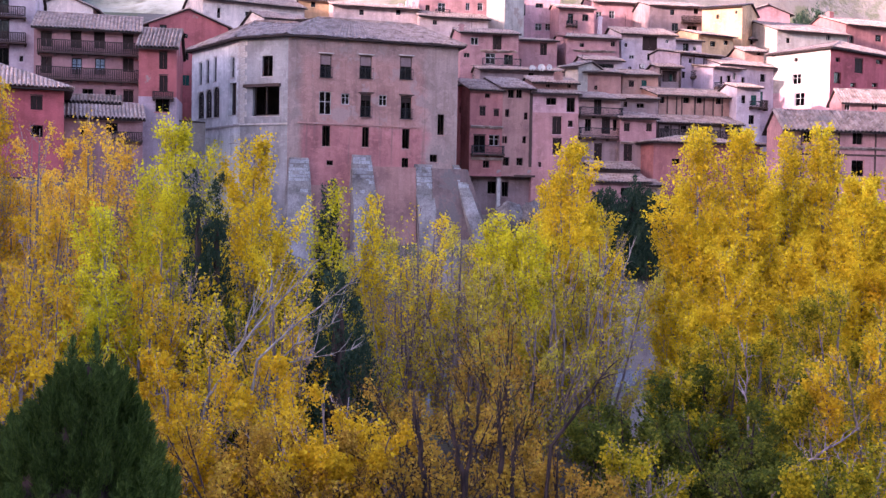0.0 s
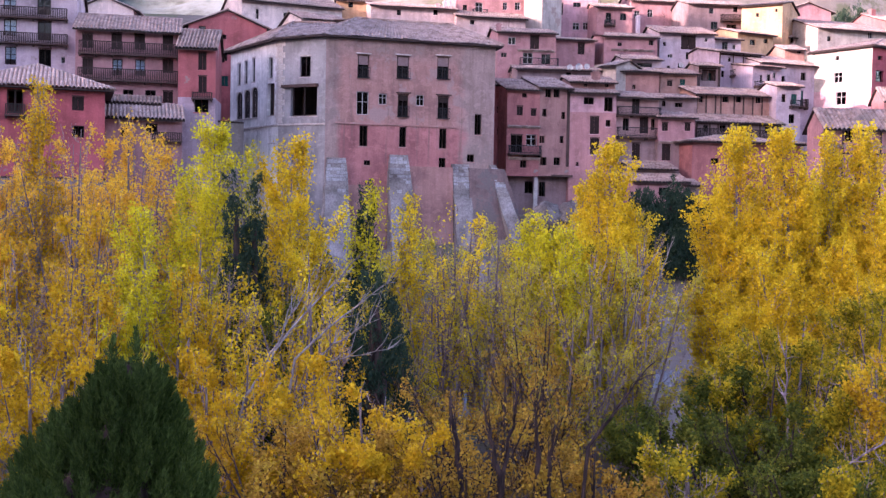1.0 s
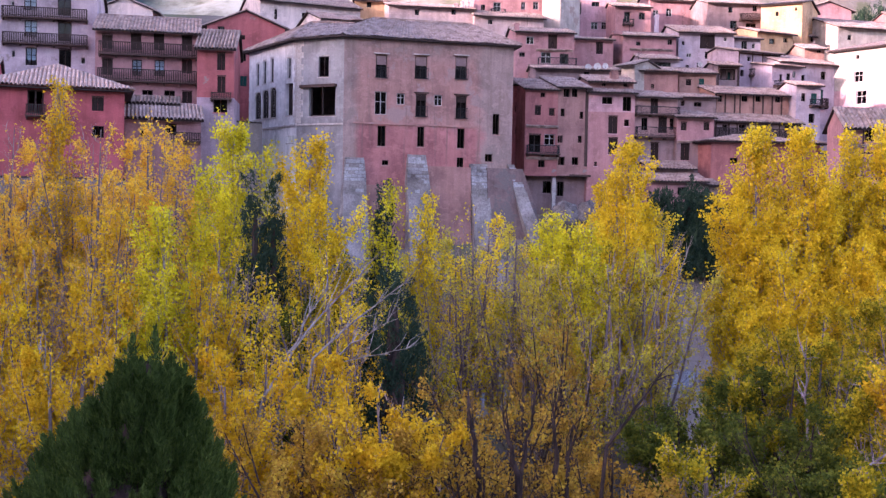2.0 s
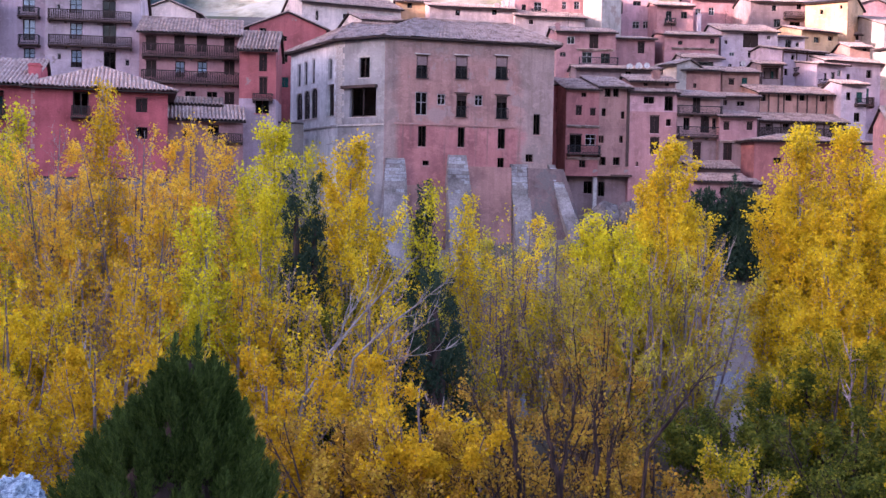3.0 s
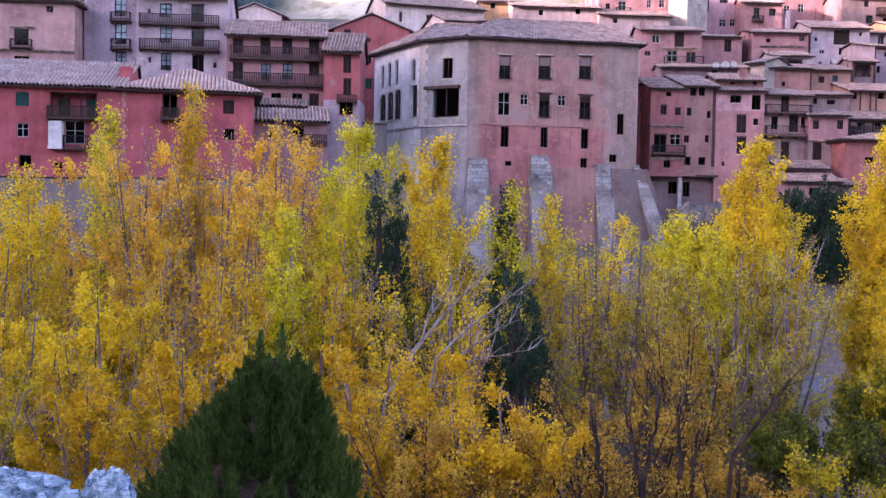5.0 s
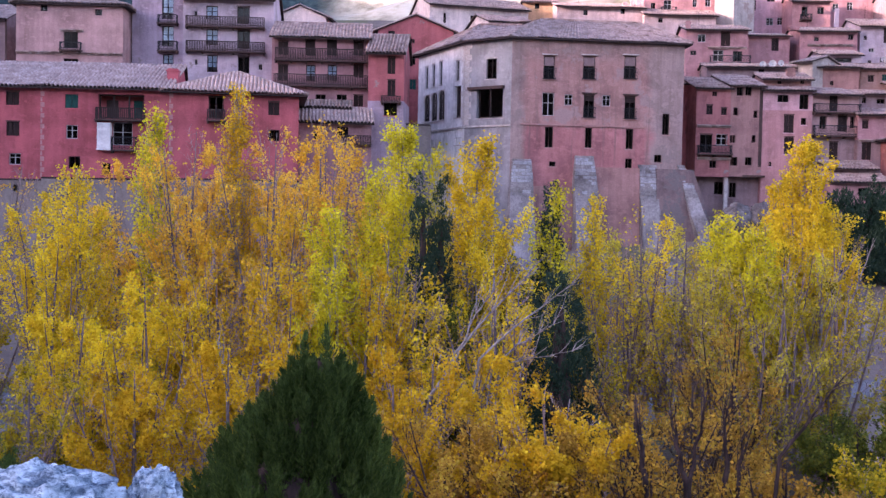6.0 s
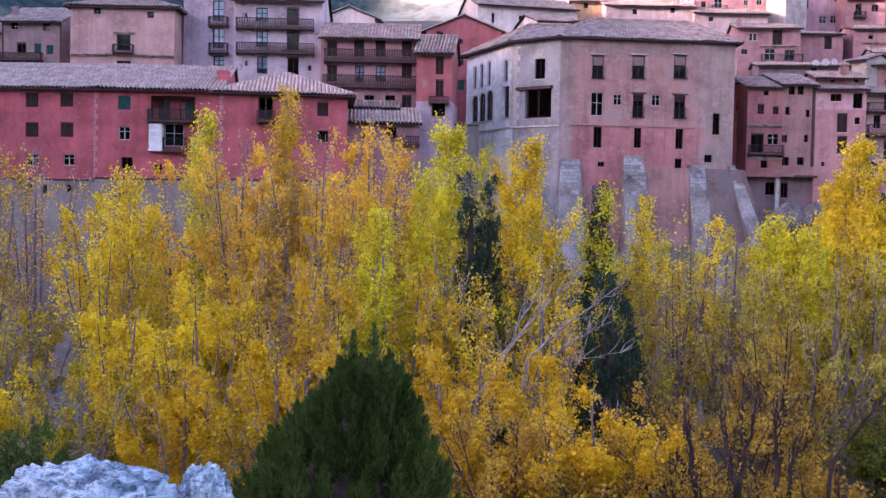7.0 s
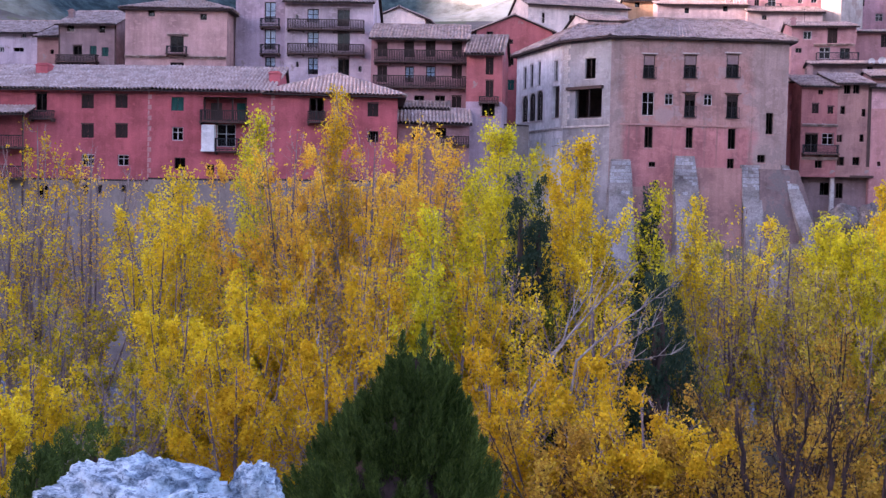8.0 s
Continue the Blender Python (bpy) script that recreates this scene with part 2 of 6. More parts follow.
LEAVES = {
    "yellow": leaf_material("yellow_autumn_leaf", [(0.36, 0.23, 0.006), (0.70, 0.475, 0.008), (0.86, 0.625, 0.012), (0.92, 0.73, 0.02)], through=0.36),
    "gold": leaf_material("golden_autumn_leaf", [(0.32, 0.16, 0.005), (0.60, 0.35, 0.007), (0.76, 0.48, 0.010), (0.82, 0.60, 0.016)]),
    "orange": leaf_material("orange_autumn_leaf", [(0.50, 0.26, 0.035), (0.80, 0.45, 0.04), (0.90, 0.57, 0.04), (0.93, 0.69, 0.045)]),
    "rust": leaf_material("rusty_autumn_leaf", [(0.20, 0.10, 0.02), (0.38, 0.205, 0.026), (0.50, 0.29, 0.03), (0.60, 0.41, 0.035)]),
    "lime": leaf_material("lime_yellow_leaf", [(0.22, 0.22, 0.006), (0.50, 0.46, 0.009), (0.68, 0.60, 0.010), (0.80, 0.62, 0.014)]),
    "yellowgrn": leaf_material("green_yellow_leaf", [(0.22, 0.20, 0.006), (0.62, 0.52, 0.009), (0.78, 0.68, 0.014), (0.84, 0.70, 0.018)]),
    "olive": leaf_material("olive_autumn_leaf", [(0.10, 0.09, 0.007), (0.32, 0.25, 0.008), (0.56, 0.41, 0.012), (0.74, 0.54, 0.017)]),
    "olivegold": leaf_material("olive_gold_leaf", [(0.08, 0.09, 0.007), (0.22, 0.20, 0.008), (0.50, 0.36, 0.010), (0.72, 0.52, 0.014)]),
    "pale": leaf_material("faded_yellow_leaf", [(0.28, 0.22, 0.042), (0.50, 0.40, 0.044), (0.64, 0.52, 0.044), (0.72, 0.60, 0.056)]),
    "green": leaf_material("dark_green_leaf", [(0.032, 0.048, 0.008), (0.075, 0.10, 0.013), (0.145, 0.16, 0.017), (0.30, 0.25, 0.02)]),
}
NEEDLE = leaf_material("dark_juniper_needles", [(0.022, 0.042, 0.009), (0.05, 0.085, 0.018), (0.09, 0.14, 0.028), (0.14, 0.19, 0.036)], 0.7, 0.3)
CYPRESS = leaf_material("blue_green_cypress_needles", [(0.012, 0.028, 0.018), (0.02, 0.045, 0.028), (0.035, 0.065, 0.035), (0.05, 0.08, 0.04)], 0.6, 0.15)


# ---- mesh helpers ----
class Geo:
    """Gathers the faces of one mesh."""

    def __init__(self):
        self.v, self.f = [], []

    def face(self, *pts):
        k = len(self.v)
        self.v += [tuple(p) for p in pts]
        self.f.append(tuple(range(k, k + len(pts))))

    def box(self, x0, y0, z0, x1, y1, z1):
        k = len(self.v)
        self.v += [(x0, y0, z0), (x1, y0, z0), (x1, y1, z0), (x0, y1, z0), (x0, y0, z1), (x1, y0, z1), (x1, y1, z1), (x0, y1, z1)]
        self.f += [tuple(k + i for i in q) for q in ((0, 3, 2, 1), (4, 5, 6, 7), (0, 1, 5, 4), (1, 2, 6, 5), (2, 3, 7, 6), (3, 0, 4, 7))]

    def tube(self, pts, radii, sides=6):
        k = len(self.v)
        for i, (p, r) in enumerate(zip(pts, radii)):
            a, b = Vector(pts[max(i - 1, 0)]), Vector(pts[min(i + 1, len(pts) - 1)])
            way = (b - a).normalized() if (b - a).length > 1e-6 else Vector((0, 0, 1))
            side = way.orthogonal().normalized()
            up = way.cross(side)
            for j in range(sides):
                t = 2 * math.pi * j / sides
                self.v.append(tuple(Vector(p) + (side * math.cos(t) + up * math.sin(t)) * r))
        for i in range(len(pts) - 1):
            for j in range(sides):
                a, b = k + i * sides + j, k + i * sides + (j + 1) % sides
                self.f.append((a, b, b + sides, a + sides))
        self.f.append(tuple(k + (len(pts) - 1) * sides + j for j in range(sides)))


def part(name, geo, mat, parent=None, label="", smooth=False):
    me = bpy.data.meshes.new(name)
    me.from_pydata(geo.v, [], geo.f)
    me.materials.append(mat)
    if smooth:
        me.polygons.foreach_set("use_smooth", [True] * len(me.polygons))
    ob = new(name, me)
    ob.parent = parent
    return tagged(ob, label)


def leaf_mesh(name, verts, mat, parent):
    """One mesh of loose leaves, verts of shape (leaves, corners, 3)."""
    n, k = verts.shape[:2]
    me = bpy.data.meshes.new(name)
    me.vertices.add(k * n)
    me.vertices.foreach_set("co", np.ascontiguousarray(verts, dtype=np.float32).ravel())
    me.loops.add(k * n)
    me.loops.foreach_set("vertex_index", np.arange(k * n, dtype=np.int32))
    me.polygons.add(n)
    me.polygons.foreach_set("loop_start", np.arange(0, k * n, k, dtype=np.int32))
    me.update(calc_edges=True)
    me.materials.append(mat)
    ob = new(name, me)
    ob.parent = parent
    return ob


def thing(name, m, label, category, group="", kind=""):
    ob = new(name)
    ob.empty_display_size = 0.3
    ob.matrix_world = m
    return tagged(ob, label, category, group, kind)


# ---- ground: one sheet from the camera's slope, over the gorge and up behind the town ----
PROFILE_Y = [-900, -300, -60, -6, 0, 5, 10, 16, 24, 34, 46, 60, 68, 76, 86, 95, 104, 112, 126, 150, 180, 230, 330, 520, 900, 2500]
PROFILE_Z = [160, 90, 34, 18.9, 18.4, 17.7, 16.4, 14.0, 10.6, 8.0, 7.0, 6.8, 7.0, 7.6, 9.5, 14.0, 18.0, 21.0, 28.0, 38.0, 47.0, 66.0, 125.0, 250.0, 380.0, 420.0]


WATER = 7.2
# the gorge's unseen western crest blocks the sun, its heights set house by house
CREST_Y = [-200, 9, 27, 31, 33, 41, 50, 54, 58, 66, 75, 80, 250]
CREST_Z = [71.5, 72, 72.5, 73.5, 77, 80, 85, 84.5, 77, 75.5, 80, 85, 90]


def river_line(x):
    """The river's middle: close under the town, then away from it upstream."""
    return 66.0 + 20.0 / (1 + math.exp(-(x - 2.0) / 9.0))


def rise(x, y):
    z = float(np.interp(y, PROFILE_Y, PROFILE_Z))
    west = max(0.0, min(1.0, (-95.0 - x) / 85.0)) if y < 330 else 0.0
    far = max(0.0, min(1.0, (330.0 - y) / 120.0))
    crest = float(np.interp(y - 0.391 * (x + 180.0), CREST_Y, CREST_Z)) + 0.4 * noise.noise((y * 0.08, 2.0, 0.0))
    z = z + max(0.0, crest - z) * (west * west * (3 - 2 * west)) * far
    bed = min(1.0, abs(y - river_line(x)) / 7.5)
    if bed < 1.0 and abs(x) < 140:
        z = min(z, WATER - 0.6) * (1 - bed ** 3) + z * bed ** 3
    amp = 0.25 if abs(y) < 40 or bed < 1.0 or x < -120 else 0.8
    if y > 190:
        amp = 9.0
        z += 22.0 * noise.noise((x * 0.006, y * 0.005, 4.0))
    return z + amp * noise.noise((x * 0.045, y * 0.045, 0.0))


def build_ground():
    xs = np.concatenate([np.linspace(-2500, -420, 14), np.linspace(-400, -110, 44), np.linspace(-104, 104, 90), np.linspace(110, 400, 40), np.linspace(420, 2500, 14)])
    ys = np.concatenate([np.linspace(-900, -70, 14), np.linspace(-60, 190, 130), np.linspace(196, 520, 80), np.linspace(540, 2500, 24)])
    g = Geo()
    g.v = [(x, y, rise(x, y)) for y in ys for x in xs]
    w = len(xs)
    g.f = [(j * w + i, j * w + i + 1, (j + 1) * w + i + 1, (j + 1) * w + i) for j in range(len(ys) - 1) for i in range(w - 1)]
    return tagged(part("ground", g, GROUND, smooth=True), "earth and scrub slopes of a gorge rising to dry hills", "ground", kind="structure")


build_ground()


def build_river():
    g = Geo()
    xs = np.linspace(-140, 140, 90)
    for x in xs:
        for v in (-7.0, 7.0):
            g.v.append((x, river_line(x) + v, WATER))
    g.f = [(2 * i, 2 * i + 2, 2 * i + 3, 2 * i + 1) for i in range(len(xs) - 1)]
    n = Nodes("river_water", 0.12)
    n.shader.inputs["Specular IOR Level"].default_value = 0.5
    n.bump(n.noise(1.2, 4), 0.35, 0.08)
    # part of the blue is reflected sky put into the base colour
    n.colour(n.ramp(n.noise(0.3, 4), [(0.3, (0.07, 0.10, 0.13)), (0.7, (0.14, 0.19, 0.24))]))
    tagged(part("water", g, n.mat), "slow blue grey river below the town", "river", kind="structure")


build_river()


# ---- houses ----
def wall_face(g, p, q, zb, zt, holes=(), thick=0.35):
    """A wall from p to q, left to right as seen from outside, with its thickness and the openings (u, z, w, h) through it."""
    p, q = Vector((p[0], p[1], 0)), Vector((q[0], q[1], 0))
    d = q - p
    width = d.length
    d.normalize()
    inward = Vector((-d.y, d.x, 0)) * thick
    us, zs = {0.0, width}, {zb, zt}
    rects = []
    for u, z, w, h in holes:
        a, b, c, e = max(0.05, u - w / 2), min(width - 0.05, u + w / 2), max(zb + 0.05, z - h / 2), min(zt - 0.05, z + h / 2)
        if b - a < 0.1 or e - c < 0.1:
            continue
        rects.append((a, b, c, e))
        us |= {a, b}
        zs |= {c, e}
    us, zs = sorted(us), sorted(zs)
    at = lambda u, z, k=0.0: p + d * u + inward * k + Vector((0, 0, z))
    for u0, u1 in zip(us, us[1:]):
        for z0, z1 in zip(zs, zs[1:]):
            um, zm = (u0 + u1) / 2, (z0 + z1) / 2
            if u1 - u0 < 1e-5 or z1 - z0 < 1e-5 or any(a < um < b and c < zm < e for a, b, c, e in rects):
                continue
            g.face(at(u0, z0), at(u1, z0), at(u1, z1), at(u0, z1))
            g.face(at(u0, z0, 1), at(u0, z1, 1), at(u1, z1, 1), at(u1, z0, 1))
    for a, b, c, e in rects:
        for (u0, z0), (u1, z1) in (((a, c), (b, c)), ((b, c), (b, e)), ((b, e), (a, e)), ((a, e), (a, c))):
            g.face(at(u0, z0), at(u0, z0, 1), at(u1, z1, 1), at(u1, z1))
    g.face(at(0, zt), at(width, zt), at(width, zt, 1), at(0, zt, 1))


class Slopes:
    """The slopes and ridges of one roof, each a mesh of its own."""

    def __init__(self):
        self.slopes, self.ridges = [], []

    def slope(self):
        self.slopes.append(Geo())
        return self.slopes[-1]

    def tube(self, pts, radii, sides):
        g = Geo()
        n = 14
        a, b = Vector(pts[0]), Vector(pts[1])
        line = [a + (b - a) * (i / n) + Vector((0, 0, 0.025 * noise.noise((i * 1.7, a.x, a.y)))) for i in range(n + 1)]
        g.tube(line, [radii[0] * (1.0 + 0.12 * (i % 2)) for i in range(n + 1)], sides)
        self.ridges.append(g)

    def link(self, root, mat):
        for g in self.slopes:
            part("roof_slope", g, mat, root, "weathered curved clay tiles")
        for g in self.ridges:
            part("ridge", g, mat, root)


def tile_plane(t, a, b, up, left=0.0, right=0.0, pitch=0.31, seed=0, rib=1.0):
    """A sheet of curved roof tiles: from eave a to b, rising by up, cut in at its left and right end towards the ridge."""
    g = t.slope()
    a, b, up = Vector(a), Vector(b), Vector(up)
    d = b - a
    width = d.length
    d.normalize()
    n = d.cross(up).normalized()
    if n.z < 0:
        n = -n
    waves = max(3, round(width / pitch))
    rows = max(3, round(up.length / 0.5))
    k, cols = len(g.v), waves * 4 + 1
    for r in range(rows + 1):
        for i in range(cols):
            u = width * i / (cols - 1)
            top = 1.0
            if left > 0:
                top = min(top, u / left)
            if right > 0:
                top = min(top, (width - u) / right)
            v = top * r / rows
            lift = rib * (0.0, 0.095, 0.13, 0.095)[i % 4] + 0.05 * noise.noise((u * 0.5 + seed, v * 3.0, seed)) + 0.02 * noise.noise((u * 2.3, v * 9.0 + seed, 1.0))
            jag = -0.05 * noise.noise((u * 1.9, seed, 3.0)) if r == 0 else 0.0
            g.v.append(tuple(a + d * u + up * v + n * lift + up.normalized() * jag))
    for r in range(rows):
        for i in range(cols - 1):
            q = k + r * cols + i
            g.f.append((q, q + 1, q + cols + 1, q + cols))


def slab(g, a, b, c, d, thick):
    """A board of four corners, hanging by its thickness below them."""
    a, b, c, d = Vector(a), Vector(b), Vector(c), Vector(d)
    lo = Vector((0, 0, -thick))
    g.face(a, b, c, d)
    g.face(a + lo, d + lo, c + lo, b + lo)
    for s, e in ((a, b), (b, c), (c, d), (d, a)):
        g.face(s, s + lo, e + lo, e)


STYLES = {"p": (PALEWOOD, 0.14), "o": (WOOD, 0.2), "d": (WOOD, 0.16), "s": (SHUTTER, 0.1), "g": (GREEN, 0.1), "l": (WOOD, 0.3), "a": (LINTEL, 0.1), "c": (WOOD, 0.12)}


def window(parent, place, w, h, style, trim=None):
    """A window in its opening: frame, panes or shutters, sill and lintel. place: the opening's centre on the wall's face, x along it, y inward."""
    mat, deep = STYLES[style]
    bar = 0.07 if style != "l" else 0.12
    g = Geo()
    x, z = w / 2, h / 2
    ring = [[(sx * (x - k), sz * (z - k)) for sx, sz in ((-1, -1), (1, -1), (1, 1), (-1, 1))] for k in (0.0, bar)]
    for i in range(4):
        (ax, az), (bx, bz) = ring[0][i - 1], ring[0][i]
        (cx, cz), (ex, ez) = ring[1][i - 1], ring[1][i]
        g.face((ax, deep, az), (bx, deep, bz), (ex, deep, ez), (cx, deep, cz))
        g.face((cx, deep, cz), (ex, deep, ez), (ex, deep + 0.08, ez), (cx, deep + 0.08, cz))
        g.face((bx, deep + 0.08, bz), (ax, deep + 0.08, az), (cx, deep + 0.08, cz), (ex, deep + 0.08, ez))
    win = part("window", g, mat, parent)
    win.matrix_local = place
    bars = []
    if style in "pdc" and w > 0.45:
        bars.append((-0.035, deep, -z + bar, 0.035, deep + 0.07, z - bar))
    if style in "pc" and h > 0.9:
        bars.append((-x + bar, deep + 0.01, 0.1, x - bar, deep + 0.06, 0.15))
    if style == "l":
        n = max(2, round(w / 1.2))
        for i in range(1, n):
            u = -x + w * i / n
            bars.append((u - 0.06, deep - 0.2, -z + bar, u + 0.06, deep - 0.08, z - bar))
    if style == "a":
        # round head: two spandrels fill the corners of the opening
        for side in (-1, 1):
            k = Geo()
            arc = [(side * (x - 0.002) * math.cos(t), z - x + x * math.sin(t)) for t in np.linspace(0, math.pi / 2, 8)]
            front = [(px, 0.02, pz) for px, pz in arc] + [(side * x, 0.02, z)]
            k.face(*front)
            k.face(*[(px, 0.3, pz) for px, _, pz in reversed(front)])
            for p, q in zip(arc, arc[1:]):
                k.face((p[0], 0.02, p[1]), (q[0], 0.02, q[1]), (q[0], 0.3, q[1]), (p[0], 0.3, p[1]))
            part("spandrel", k, LINTEL, win)
    for b in bars:
        k = Geo()
        k.box(*b)
        part("mullion", k, mat, win)
    if style in "sg":
        for side in (-1, 1):
            leaf = Geo()
            x0, x1 = sorted((side * 0.012, side * (x - bar)))
            leaf.box(x0, deep + 0.01, -z + bar, x1, deep + 0.05, z - bar)
            for i in range(1, 4):
                zz = -z + h * i / 4
                leaf.box(x0 + 0.03, deep - 0.012, zz - 0.05, x1 - 0.03, deep + 0.008, zz + 0.05)
            part("shutter", leaf, mat, win)
    elif style == "l" and trim and w > 1.5:
        back = Geo()
        back.box(-x - 0.3, 1.3, -z - 0.1, x + 0.3, 1.42, z + 0.3)
        part("loggia_wall", back, trim, win)
        floor_slab = Geo()
        floor_slab.box(-x - 0.3, 0.36, -z - 0.2, x + 0.3, 1.296, -z - 0.102)
        part("loggia_floor", floor_slab, BEAM, win)
        for u, wide, coat in ((-0.27 * w, 0.26 * w, WOOD), (0.3 * w, 0.2 * w, GREEN)):
            leaf = Geo()
            leaf.box(u - wide / 2, 1.25, -z - 0.09, u + wide / 2, 1.296, z * 0.62)
            part("door", leaf, coat, win)
    elif style != "l":
        for side in (-1, 1):
            pane = Geo()
            x0, x1 = sorted((side * 0.03, side * (x - bar)))
            pane.box(x0, deep + 0.03, -z + bar, x1, deep + 0.042, z - bar)
            part("pane", pane, CLEARGLASS if style == "c" else GLASS, win)
    # added white panel behind clear panes, in place of the sky they reflect
    if style == "c":
        sky_panel = Geo()
        sky_panel.box(-x + bar, deep + 0.12, -z * 0.35, x - bar, deep + 0.14, z - bar)
        part("reflection_panel", sky_panel, SKYWHITE, win, "white panel standing in for sky reflected in the panes")
    sill = Geo()
    sill.box(-x - 0.08, -0.06, -z - 0.09, x + 0.08, deep, -z - 0.006)
    part("sill", sill, trim or LINTEL, win)
    if style in "ds" or (style == "p" and not trim):
        head = Geo()
        head.box(-x - 0.04, -0.015, z + 0.006, x + 0.04, deep, z + 0.1)
        part("lintel", head, BEAM if style == "s" or trim else LINTEL, win)
    return win


def balcony(parent, m, w, h, style, deep=0.75):
    """A balcony before a wall: floor on brackets, and a railing of wood or iron."""
    if style == "b":
        g = Geo()
        g.box(0, -0.3, -0.06, w, 0.0, 0.05)
        g.box(0, -0.12, -0.2, w, 0.0, -0.064)
        ob = part("string_course", g, TILE, parent)
        ob.matrix_local = m
        return
    if style == "v":
        g = Geo()
        g.box(0, -0.75, 0, w, -0.68, h)
        g.box(0, -0.68, 0, 0.07, 0, h)
        g.box(w - 0.07, -0.68, 0, w, 0, h)
        g.box(-0.05, -0.8, -0.14, w + 0.05, 0, -0.003)
        ob = part("balcony_panel", g, WHITE, parent, "white painted balcony panel")
        ob.matrix_local = m
        return
    mat = WOOD if style == "w" else IRON
    g = Geo()
    g.box(-0.05, -deep, -0.12, w + 0.05, 0, 0)
    n = max(2, round(w / 1.3) + 1)
    for i in range(n):
        u = 0.05 + (w - 0.1) * i / (n - 1)
        g.box(u - 0.06, -deep * 0.9, -0.28, u + 0.06, 0, -0.124)
    slab_ob = part("balcony", g, BEAM, parent)
    slab_ob.matrix_local = m
    r = Geo()
    y0 = -deep + 0.04
    r.box(0, y0, h - 0.07, w, y0 + 0.06, h)
    r.box(0, y0, 0.08, w, y0 + 0.05, 0.13)
    gap, thick = (0.15, 0.075) if style == "w" else (0.13, 0.025)
    count = max(3, round(w / gap))
    for i in range(count + 1):
        u = (w - thick) * i / count
        r.box(u, y0 + 0.01, 0.004, u + thick, y0 + 0.01 + thick * 0.6, h - 0.074)
    for u in (0, w - 0.05):
        r.box(u, y0 + 0.07, h - 0.07, u + 0.05, 0, h)
        for i in range(1, 5):
            v = y0 - y0 * i / 5
            r.box(u, v, 0.004, u + 0.03, v + 0.03, h - 0.074)
    part("railing", r, mat, slab_ob, "dark wooden balusters" if style == "w" else "black iron railing")


def chimney(parent, u, v, z, top, w, mat):
    g = Geo()
    g.box(u - w / 2, v - w / 2, z, u + w / 2, v + w / 2, top - 0.16)
    g.box(u - w / 2 - 0.07, v - w / 2 - 0.07, top - 0.16, u + w / 2 + 0.07, v + w / 2 + 0.07, top - 0.06)
    g.box(u - w / 2 + 0.05, v - w / 2 + 0.05, top - 0.06, u + w / 2 - 0.05, v + w / 2 - 0.05, top + 0.06)
    part("chimney", g, mat, parent)


